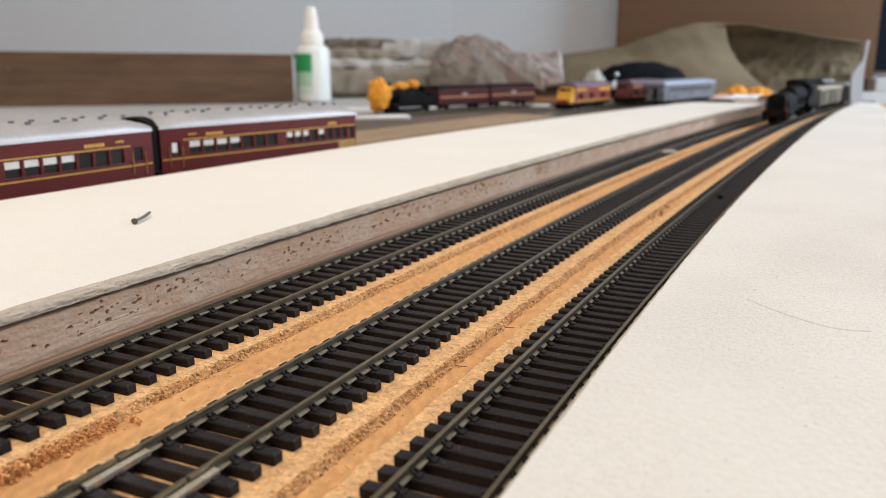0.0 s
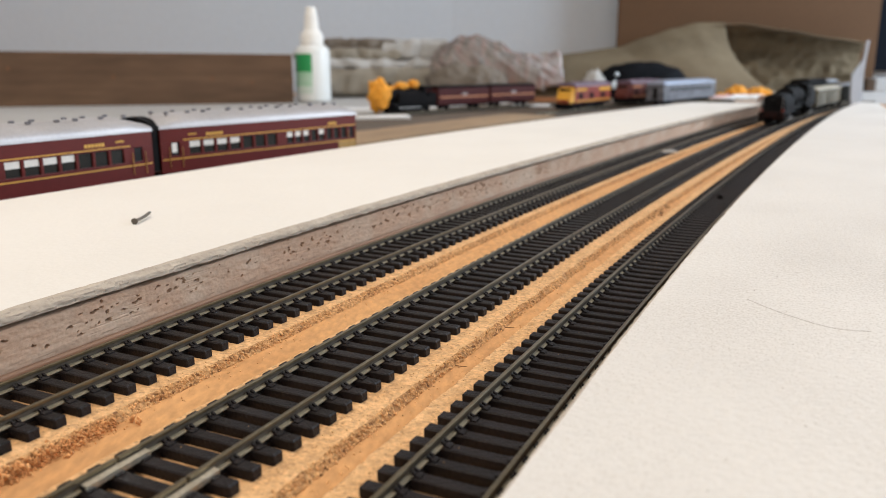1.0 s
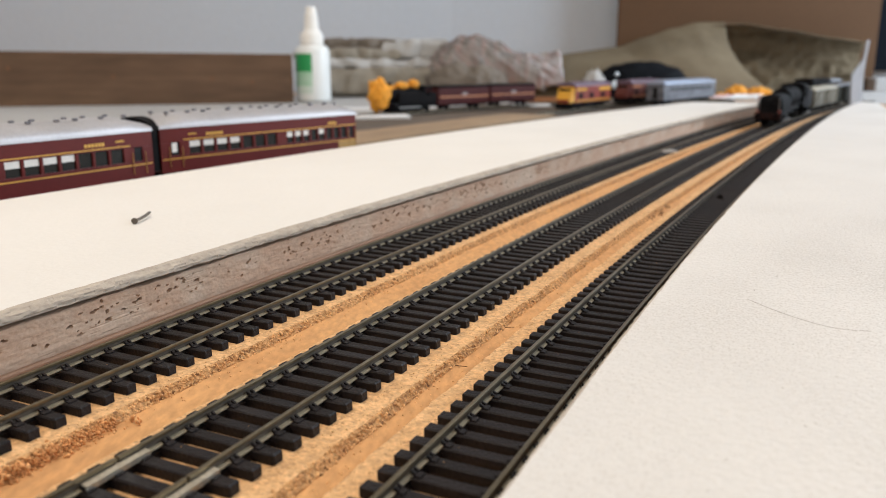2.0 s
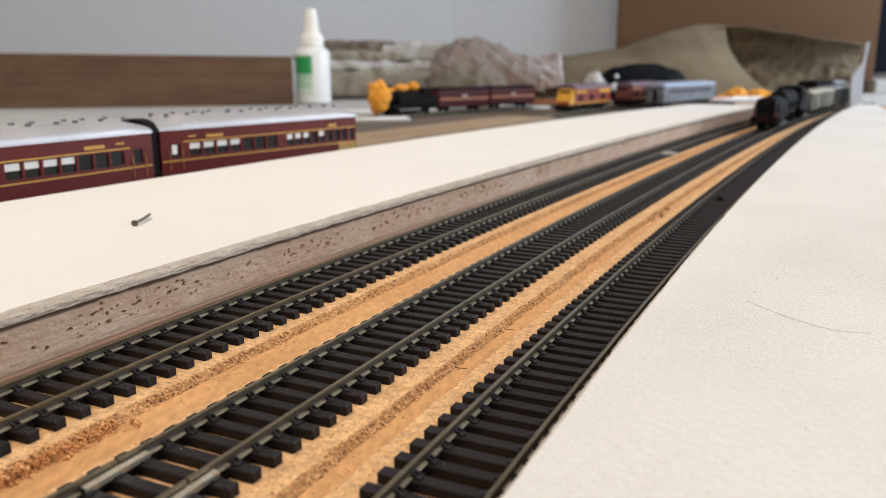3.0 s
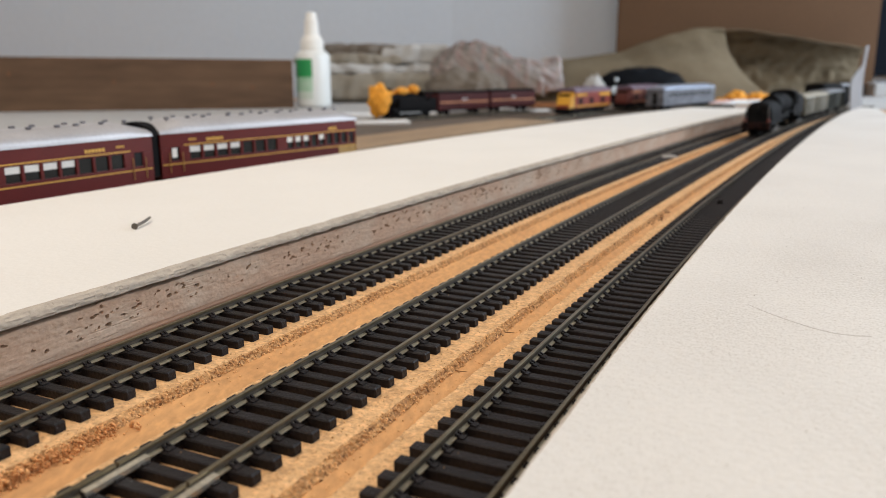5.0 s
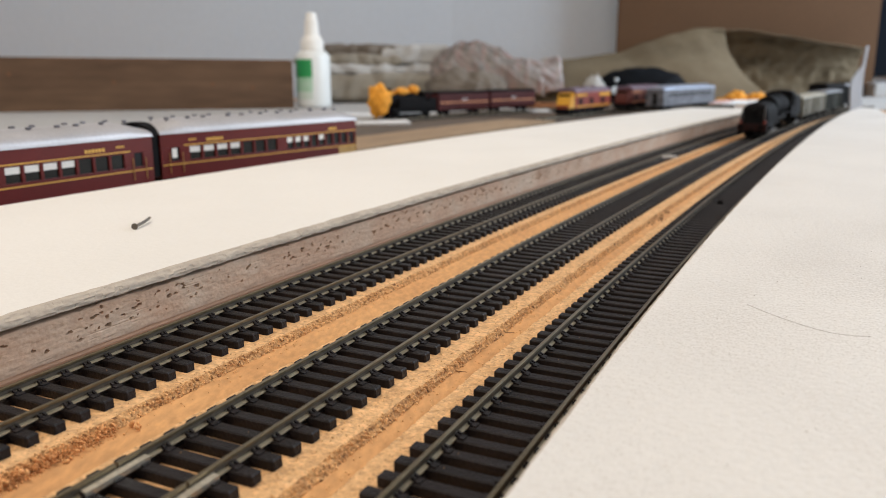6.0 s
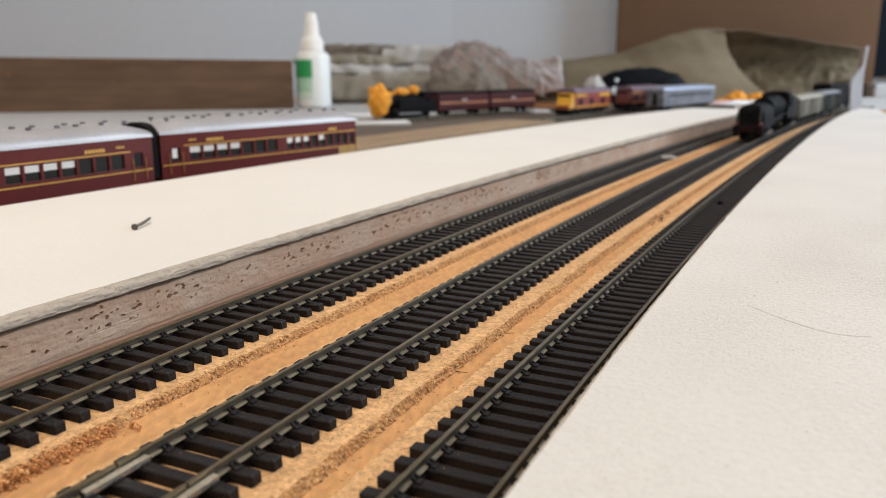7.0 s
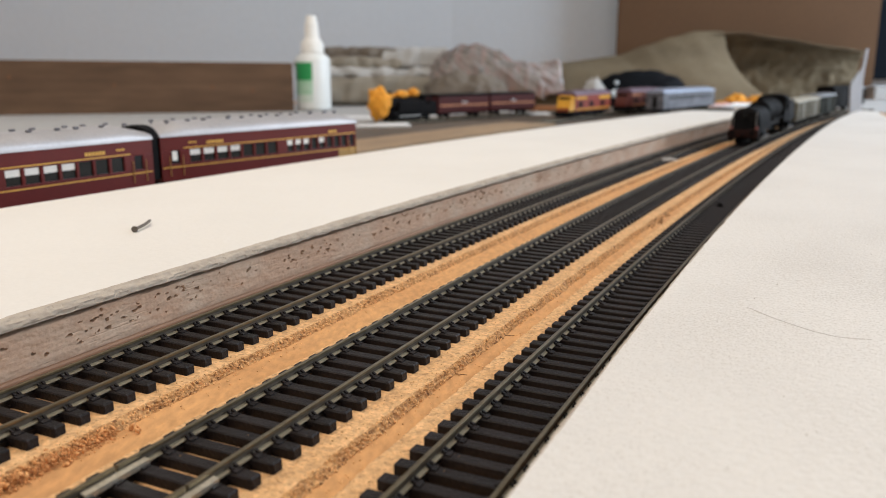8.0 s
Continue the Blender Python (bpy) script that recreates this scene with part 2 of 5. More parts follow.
M = dict(
    sleeper=mat("sleeper_plastic", (0.0115, 0.0088, 0.0092), 0.5, spec=0.19, grain=0.35, grain_size=1300, stain=(0.021, 0.016, 0.0158), stain_size=160, bump=0.6, vary=0.25),
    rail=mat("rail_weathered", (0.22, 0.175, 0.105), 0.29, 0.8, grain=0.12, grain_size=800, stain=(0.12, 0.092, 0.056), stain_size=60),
    rail_web=mat("rail_web_darker", (0.075, 0.060, 0.042), 0.6, 0.3, grain=0.2, grain_size=800, stain=(0.045, 0.036, 0.027), stain_size=90),
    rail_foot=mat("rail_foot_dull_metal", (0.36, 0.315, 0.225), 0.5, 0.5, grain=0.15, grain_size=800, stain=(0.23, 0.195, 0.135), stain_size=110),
    rail_bright=mat("rail_nickel_silver", (0.55, 0.50, 0.41), 0.38, 0.85, grain=0.18, grain_size=900, stain=(0.33, 0.28, 0.20), stain_size=120),
    ply=mat("plywood", (0.58, 0.305, 0.118), 0.75, grain=0.17, grain_size=520, stain=(0.47, 0.225, 0.08), stain_size=30, stain_amount=0.6, bump=0.3, stretch=(1, 0.45, 1)),
    cork=granular(mat("cork", (0.70, 0.42, 0.20), 0.9, grain=0.22, grain_size=620, stain=(0.56, 0.31, 0.13), stain_size=130, stain_amount=0.6, bump=1.0), 1500, 0.15, 0.9),
    cork_crumb=mat("cork_crumb", (0.80, 0.48, 0.22), 0.95, grain=0.3, grain_size=900, stain=(0.55, 0.28, 0.11), stain_size=160, stain_amount=0.8, bump=0.6),
    white=speckled(mat("white_painted_board", (0.655, 0.632, 0.602), 0.7, grain=0.03, grain_size=600, stain=(0.605, 0.582, 0.555), stain_size=18, stain_amount=0.6, bump=0.45)),
    face=mat("weathered_board_edge", (0.52, 0.35, 0.245), 0.85, grain=0.10, grain_size=600, stain=(0.60, 0.49, 0.385), stain_size=70, stain_amount=0.65, bump=0.6, stretch=(1, 0.6, 1)),
    white_clean=mat("cream_painted_board", (0.705, 0.675, 0.632), 0.7, grain=0.014, grain_size=500, stain=(0.665, 0.635, 0.592), stain_size=14, stain_amount=0.6, bump=0.2),
    cork_red=mat("reddish_cork", (0.74, 0.375, 0.15), 0.95, grain=0.3, grain_size=900, stain=(0.46, 0.20, 0.07), stain_size=260, stain_amount=0.8, bump=0.6),
    cork_pale=mat("pale_cork_flecks", (0.70, 0.45, 0.22), 0.95, grain=0.25, grain_size=900, stain=(0.50, 0.28, 0.11), stain_size=300, stain_amount=0.8, bump=0.5),
    cork_edge=granular(mat("broken_cork_edge", (0.61, 0.345, 0.145), 0.95, grain=0.3, grain_size=1100, stain=(0.40, 0.20, 0.08), stain_size=300, stain_amount=0.8, bump=1.0), 1300, 0.32, 1.0),
    brown_bit=mat("dark_cork_bits", (0.16, 0.075, 0.035), 0.9, grain=0.3, grain_size=900),
    rim=mat("worn_grey_rim", (0.43, 0.37, 0.305), 0.85, grain=0.14, grain_size=600, stain=(0.29, 0.24, 0.19), stain_size=150, stain_amount=0.6, bump=0.9, stretch=(1, 0.45, 1)),
    trim=mat("tan_timber_strip", (0.36, 0.22, 0.145), 0.6, grain=0.2, grain_size=300, stain=(0.20, 0.115, 0.075), stain_size=60, stretch=(1, 0.1, 1)),
    yard=mat("yard_board", (0.10, 0.072, 0.050), 0.85, grain=0.2, grain_size=90, stain=(0.06, 0.043, 0.031), stain_size=16, stretch=(1, 0.3, 1)),
    tan=mat("tan_strip", (0.29, 0.195, 0.112), 0.8, grain=0.12, grain_size=80, stain=(0.19, 0.125, 0.072), stain_size=14, stretch=(1, 0.3, 1)),
    sheet=mat("pale_grey_board", (0.40, 0.39, 0.38), 0.75, grain=0.05, grain_size=80, stain=(0.34, 0.33, 0.325), stain_size=6),
    wall=mat("painted_wall", (0.535, 0.585, 0.65), 0.8, grain=0.02, grain_size=60, stain=(0.50, 0.55, 0.615), stain_size=2, bump=0.1),
    timber=mat("brown_timber", (0.21, 0.115, 0.065), 0.6, grain=0.2, grain_size=60, stain=(0.14, 0.075, 0.045), stain_size=9, stretch=(1, 0.12, 2), bump=0.1),
    panel=mat("brown_hardboard", (0.104, 0.056, 0.029), 0.75, spec=0.15, grain=0.05, grain_size=90, stain=(0.088, 0.047, 0.024), stain_size=3),
    maroon=mat("maroon_paint", (0.115, 0.0125, 0.0105), 0.38, spec=0.2, grain=0.05, grain_size=500, stain=(0.09, 0.010, 0.009), stain_size=40),
    silver=mat("silver_paint", (0.44, 0.425, 0.435), 0.52, 0.6, grain=0.06, grain_size=600, stain=(0.35, 0.34, 0.345), stain_size=30),
    yellow=mat("yellow_lining", (0.72, 0.40, 0.05), 0.5, grain=0.08, grain_size=900),
    blind=mat("cream_blind", (0.82, 0.80, 0.76), 0.7, grain=0.03, grain_size=300),
    dark=mat("dark_interior", (0.012, 0.012, 0.013), 0.6, spec=0.15, grain=0.2, grain_size=300),
    black=mat("black_paint", (0.007, 0.0065, 0.007), 0.65, spec=0.05, grain=0.2, grain_size=300, stain=(0.012, 0.011, 0.011), stain_size=80),
    plank=mat("plank_timber", (0.125, 0.075, 0.046), 0.7, spec=0.2, grain=0.2, grain_size=45, stain=(0.075, 0.044, 0.028), stain_size=9, stretch=(0.25, 1, 1.6), bump=0.15),
    vent=mat("vent_grey", (0.11, 0.10, 0.11), 0.45, 0.3, grain=0.1, grain_size=500),
    glass=mat("dark_glazing", (0.006, 0.007, 0.007), 0.2, spec=0.25, grain=0.1),
    yellow_dull=mat("dull_yellow_panel", (0.42, 0.24, 0.05), 0.5, grain=0.1, grain_size=500),
    black_grey=mat("sooty_black", (0.0055, 0.0055, 0.006), 0.75, spec=0.04, grain=0.3, grain_size=250, stain=(0.013, 0.0115, 0.0115), stain_size=120),
    maroon_old=mat("dark_maroon_paint", (0.062, 0.0075, 0.0065), 0.42, spec=0.15, grain=0.08, grain_size=500, stain=(0.04, 0.006, 0.0055), stain_size=40),
    red_dull=mat("dull_red_paint", (0.018, 0.0065, 0.0058), 0.6, spec=0.1, grain=0.1, grain_size=400),
    nail=mat("rusty_nail", (0.13, 0.11, 0.09), 0.55, 0.4, grain=0.3, grain_size=900),
    dust=mat("grey_dust", (0.46, 0.42, 0.38), 0.9, grain=0.2, grain_size=900),
    hair=mat("hair", (0.38, 0.33, 0.29), 0.6, grain=0.1),
    stud=mat("stud_glint_pale", (0.72, 0.80, 0.86), 0.15, grain=0.02),
    steel=mat("dull_steel", (0.25, 0.24, 0.23), 0.4, 0.8, grain=0.15, grain_size=700),
    coal=mat("coal", (0.007, 0.007, 0.008), 0.6, spec=0.08, grain=0.4, grain_size=900),
    red=mat("red_paint", (0.23, 0.03, 0.018), 0.38, grain=0.08, grain_size=400),
    red_orange=mat("red_orange_paint", (0.095, 0.017, 0.010), 0.45, spec=0.25, grain=0.12, grain_size=400),
    bright_yellow=mat("bright_yellow_paint", (0.66, 0.33, 0.025), 0.45, spec=0.3, grain=0.06, grain_size=400),
    purple=mat("purple_grey_roof", (0.13, 0.085, 0.12), 0.4, grain=0.1, grain_size=300),
    orange=mat("dull_orange_line", (0.38, 0.13, 0.04), 0.5, grain=0.1, grain_size=500),
    fluted=mat("fluted_metal", (0.17, 0.175, 0.195), 0.42, 0.4, spec=0.3, grain=0.3, grain_size=90, stain=(0.075, 0.08, 0.10), stain_size=60, stain_amount=0.8),
    roof_blue=mat("metallic_roof", (0.42, 0.48, 0.60), 0.32, 0.6, grain=0.05, grain_size=300),
    foam=mat("packing_foam", (0.72, 0.31, 0.028), 0.85, grain=0.22, grain_size=300, stain=(0.50, 0.19, 0.018), stain_size=80, bump=0.5),
    bottle=mat("milky_plastic", (0.76, 0.77, 0.75), 0.35, grain=0.02, stain=(0.70, 0.72, 0.70), stain_size=20),
    green_dark=mat("label_dark_green", (0.01, 0.05, 0.02), 0.45, grain=0.05), green=mat("label_green", (0.02, 0.30, 0.085), 0.45, grain=0.06, grain_size=200),
    green_pale=mat("label_pale_green", (0.33, 0.58, 0.40), 0.45, grain=0.08, grain_size=150, stain=(0.62, 0.70, 0.63), stain_size=40),
    green_faint=mat("label_faint_green", (0.60, 0.69, 0.62), 0.45, grain=0.05, grain_size=200),
    cloth=mat("beige_cloth", (0.27, 0.24, 0.195), 0.95, grain=0.06, grain_size=300, stain=(0.20, 0.178, 0.145), stain_size=14, bump=0.3),
    cloth_white=mat("pale_cloth", (0.44, 0.43, 0.415), 0.95, grain=0.05, grain_size=300, stain=(0.31, 0.295, 0.275), stain_size=16, bump=0.3),
    cloth_brown=mat("brownish_cloth", (0.17, 0.142, 0.115), 0.95, grain=0.08, grain_size=300, stain=(0.11, 0.09, 0.073), stain_size=22, bump=0.3),
    bag=mat("printed_plastic", (0.215, 0.19, 0.17), 0.42, grain=0.32, grain_size=45, stain=(0.19, 0.10, 0.088), stain_size=46, stain_amount=0.75, bump=0.3, stretch=(1.6, 1, 0.5)),
    bag_pale=mat("pale_printed_plastic", (0.36, 0.335, 0.33), 0.4, grain=0.3, grain_size=32, stain=(0.30, 0.18, 0.17), stain_size=45, stain_amount=0.7, bump=0.2),
    kraft=mat("brown_paper", (0.162, 0.128, 0.083), 0.85, spec=0.15, grain=0.08, grain_size=120, stain=(0.11, 0.085, 0.054), stain_size=11, stain_amount=0.7, bump=0.15),
    card=mat("white_card", (0.72, 0.73, 0.74), 0.7, grain=0.03, grain_size=100, stain=(0.64, 0.65, 0.68), stain_size=20),
    grey_card=mat("grey_card", (0.27, 0.28, 0.30), 0.8, spec=0.2, grain=0.04, grain_size=100, stain=(0.22, 0.225, 0.235), stain_size=20),
    pink=mat("pink_paper", (0.62, 0.40, 0.38), 0.7, grain=0.05, grain_size=200, stain=(0.7, 0.6, 0.58), stain_size=40),
    navy=mat("navy_cloth", (0.005, 0.007, 0.011), 0.95, spec=0.1, grain=0.15, grain_size=300),
    black_cloth=mat("black_bag_cloth", (0.006, 0.007, 0.009), 0.7, spec=0.06, grain=0.15, grain_size=200),
    orange_wood=mat("orange_timber", (0.36, 0.15, 0.06), 0.6, grain=0.15, grain_size=100, stretch=(0.1, 1, 1)),
    cream=mat("cream_paint", (0.135, 0.12, 0.085), 0.6, spec=0.2, grain=0.12, grain_size=300, stain=(0.075, 0.068, 0.05), stain_size=60),
    cream_roof=mat("pale_roof", (0.34, 0.315, 0.25), 0.6, spec=0.25, grain=0.06, grain_size=300),
    dark_green=mat("dark_green_paint", (0.018, 0.02, 0.015), 0.6, spec=0.05, grain=0.1, grain_size=300),
    grey_pale=mat("pale_grey_roof", (0.18, 0.19, 0.21), 0.5, spec=0.3, grain=0.08, grain_size=300),
)


def part(name, bm, material, parent=None, label="", smooth=False, bevel=0.0):
    """Links a bmesh as one mesh object under a thing or a part."""
    me = bpy.data.meshes.new(name)
    bmesh.ops.recalc_face_normals(bm, faces=bm.faces)
    bm.to_mesh(me)
    bm.free()
    for mm in (material if isinstance(material, (list, tuple)) else [material]):
        me.materials.append(mm)
    if smooth:
        for p in me.polygons:
            p.use_smooth = True
    ob = new(name, me)
    if parent is not None:
        ob.parent = parent
    if label:
        tagged(ob, label)
    if bevel:
        b = ob.modifiers.new("bevel", "BEVEL")
        b.width, b.segments, b.limit_method = bevel, 2, "ANGLE"
    return ob


def thing(name, m, label, category, group="", kind=""):
    ob = new(name)
    ob.empty_display_size = 0.02
    ob.matrix_world = m
    return tagged(ob, label, category, group, kind)


def box(bm, x0, x1, y0, y1, z0, z1):
    v = bmesh.ops.create_cube(bm, size=1, matrix=Matrix.Translation(((x0 + x1) / 2, (y0 + y1) / 2, (z0 + z1) / 2)) @ Matrix.Diagonal((x1 - x0, y1 - y0, z1 - z0, 1)))
    return v["verts"]


def tube(bm, m, r0, r1, length, seg=20, caps=True):
    """A cone or cylinder along the local z of m, from its origin."""
    v = bmesh.ops.create_cone(bm, cap_ends=caps, segments=seg, radius1=r0, radius2=r1, depth=length, matrix=m @ Matrix.Translation((0, 0, length / 2)))
    return v["verts"]


def lathe(bm, m, profile, seg=24):
    """Turns a profile of (radius, height) pairs about the local z of m."""
    rings = [[bm.verts.new(m @ Vector((r * math.cos(2 * math.pi * i / seg), r * math.sin(2 * math.pi * i / seg), z))) for i in range(seg)] for r, z in profile]
    for a, b in zip(rings, rings[1:]):
        for i in range(seg):
            bm.faces.new((a[i], a[(i + 1) % seg], b[(i + 1) % seg], b[i]))
    bm.faces.new(rings[0][::-1])
    bm.faces.new(rings[-1])


def along(bm, pts, profile, closed=True, tints=None):
    """Sweeps a profile of (side, height) pairs along points given with their headings (x, y, heading)."""
    rings = []
    for x, y, th in pts:
        rings.append([bm.verts.new((x + o * math.cos(th), y - o * math.sin(th), z)) for o, z in profile])
    n = len(profile)
    for a, b in zip(rings, rings[1:]):
        for i in range(n if closed else n - 1):
            f = bm.faces.new((a[i], b[i], b[(i + 1) % n], a[(i + 1) % n]))
            if tints:
                f.material_index = tints[i]
    if closed:
        bm.faces.new(rings[0])
        bm.faces.new(rings[-1][::-1])


# ---- the line of the tracks: arcs measured along the middle track ----
STEP = 0.005


def heading(s):
    s = max(s, 0.0)
    return K0 * s + K1 * s * s / 2 + K2 * s ** 3 / 3


K0, K1, K2 = 0.25179, -0.49962, 0.33987
LINE = {0: (0.0, 0.0)}
for i in range(1, 520):
    th = heading((i - 0.5) * STEP)
    LINE[i] = (LINE[i - 1][0] + STEP * math.sin(th), LINE[i - 1][1] + STEP * math.cos(th))
    LINE[-i] = (0.0, -i * STEP)


def at(s, off=0.0):
    """The point of the line at s, off metres to its side, and its heading."""
    i = math.floor(s / STEP)
    f = s / STEP - i
    (x0, y0), (x1, y1) = LINE[i], LINE[i + 1]
    th = heading(s)
    return (x0 + f * (x1 - x0) + off * math.cos(th), y0 + f * (y1 - y0) - off * math.sin(th), th)


def side(name, s):
    """How far a track lies from the middle one at s."""
    if name == "left":
        return -0.05273 + 0.00097 * s + 0.00738 * s * s
    if name == "right":
        return 0.05076 + 0.00219 * s - 0.00702 * s * s
    return 0.0


def run(off, s0, s1, step=0.01):
    n = max(2, int((s1 - s0) / step))
    return [at(s0 + (s1 - s0) * i / n, off(s0 + (s1 - s0) * i / n) if callable(off) else off) for i in range(n + 1)]


BED = -0.0023          # top of the cork beds, on which the sleepers lie
PLY = BED - 0.0021     # top of the plywood
TOP = 0.0130           # top of the platforms

# ---- setting ----
def structure(name, bm, material, label, bevel=0.0, smooth=False):
    ob = part(name, bm, material, None, label, smooth, bevel)
    return tagged(ob, label, name.split("_")[0], "", "structure")



RZ = 24.117            # the room stands askew to the tracks


def room(x, y, z=0.0, turn=0.0):
    """A pose in the room's own axes, which start under the eye."""
    return pose(EYE.x, EYE.y, 0, 0, 0, RZ) @ pose(x, y, z, 0, 0, turn)


def slab(name, material, label, x0, x1, y0, y1, z0, z1):
    bm = bmesh.new()
    box(bm, x0, x1, y0, y1, z0, z1)
    ob = structure(name, bm, material, label)
    ob.matrix_world = room(0, 0)
    return ob


slab("baseboard", M["ply"], "orange plywood baseboard under the model railway", -2.0, 1.6, -0.8, 2.42, PLY - 0.012, PLY)
slab("wall_north", M["wall"], "pale blue-grey painted plaster wall", -2.1, 0.03, 2.50, 2.60, -0.9, 1.7)
bm = bmesh.new()
box(bm, 0.0, 1.25, 0.0, 0.1, -0.9, 1.7)
structure("wall_north_return", bm, M["wall"], "pale blue-grey painted wall running back from a corner").matrix_world = room(0.03, 2.50, 0, -5)
# added behind the curtain to stop light leaking into the room
slab("wall_far", M["wall"], "pale blue-grey painted plaster wall", 1.262, 2.3, 2.42, 2.52, -0.9, 1.7)
slab("wall_west", M["wall"], "pale blue-grey painted plaster wall", -2.1, -2.0, -1.8, 2.50, -0.9, 1.7)


def window_wall(name, number, along_x, c, a, b, w0, w1, z0, z1, material, label):
    """A wall with one opening, from a to b, and a painted frame with a sill in it."""
    bm = bmesh.new()
    for u0, u1, q0, q1 in ((a, w0, -0.9, 1.7), (w1, b, -0.9, 1.7), (w0, w1, -0.9, z0), (w0, w1, z1, 1.7)):
        if along_x:
            box(bm, u0, u1, c, c + 0.1, q0, q1)
        else:
            box(bm, c, c + 0.1, u0, u1, q0, q1)
    ob = structure(name, bm, material, label)
    ob.matrix_world = room(0, 0)
    # frame out of view, added so the area lamp has an opening
    t = thing("window_" + str(number), room(0, 0), "unseen white painted window frame round an area lamp", "window", "", "structure")
    for nm, u0, u1, q0, q1 in (("jamb", w0, w0 + 0.04, z0, z1), ("jamb", w1 - 0.04, w1, z0, z1), ("head", w0 + 0.04, w1 - 0.04, z1 - 0.04, z1), ("sill", w0 + 0.04, w1 - 0.04, z0, z0 + 0.04)):
        bm = bmesh.new()
        if along_x:
            box(bm, u0, u1, c + 0.052, c + 0.095, q0, q1)
        else:
            box(bm, u0, u1, c + 0.052, c + 0.095, q0, q1)
            for v in bm.verts:
                v.co.x, v.co.y = v.co.y, v.co.x
        part(nm, bm, M["blind"], t)


# unseen walls, their brown chosen to hold down bounced light
window_wall("wall_south", 1, True, -1.9, -2.1, 2.3, -1.25, 1.05, 0.2, 1.5, M["tan"], "unseen wall, coloured brown to dim bounced light")
window_wall("wall_east", 2, False, 2.2, -1.8, 2.42, 0.6, 2.35, 0.2, 1.3, M["tan"], "unseen wall, coloured brown to dim bounced light")
slab("floor", M["timber"], "brown timber floor under the layout", -2.1, 2.3, -1.9, 2.60, -0.95, -0.9)
slab("ceiling", M["blind"], "plain white painted ceiling", -2.1, 2.3, -1.9, 2.60, 1.7, 1.75)


slab("side_board", M["sheet"], "pale grey board at the end of the layout", 0.86, 1.60, 1.25, 2.28, PLY, PLY + 0.003)


# assumed fixture, out of view, to carry the overhead lamp
t = thing("ceiling_light", room(-0.5, 0.38, 1.7), "assumed ceiling light, out of view, with a flat diffuser", "light")
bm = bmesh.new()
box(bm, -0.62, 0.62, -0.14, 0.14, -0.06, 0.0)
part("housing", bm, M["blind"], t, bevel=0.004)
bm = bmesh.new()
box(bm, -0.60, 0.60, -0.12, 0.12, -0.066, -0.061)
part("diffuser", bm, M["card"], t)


def strip(name, off0, off1, s0, s1, z0, z1, material, label):
    bm = bmesh.new()
    f0 = off0 if callable(off0) else (lambda s: off0)
    n = 80
    rings = []
    for i in range(n + 1):
        q = s0 + (s1 - s0) * i / n
        a, b = at(q, f0(q)), at(q, off1(q) if callable(off1) else off1)
        rings.append([bm.verts.new((a[0], a[1], z0)), bm.verts.new((a[0], a[1], z1)), bm.verts.new((b[0], b[1], z1)), bm.verts.new((b[0], b[1], z0))])
    for p, r in zip(rings, rings[1:]):
        for k in range(4):
            bm.faces.new((p[k], r[k], r[(k + 1) % 4], p[(k + 1) % 4]))
    bm.faces.new(rings[0])
    bm.faces.new(rings[-1][::-1])
    return structure(name, bm, material, label)


def back_west(s):
    """The far edge of the western platform."""
    return -0.232 + 0.035 * s * s


strip("yard_board", lambda s: back_west(s) - 0.002, -0.62, -0.3, 1.8, PLY, BED, M["yard"], "greyish brown board under the storage tracks")
strip("yard_strip", -0.315, -0.40, -0.3, 1.12, BED, BED + 0.0035, M["tan"], "light brown timber strip between storage tracks")
strip("yard_sheet", -0.625, -1.60, -0.6, 1.55, PLY, BED + 0.001, M["sheet"], "pale grey painted board beside the storage tracks")


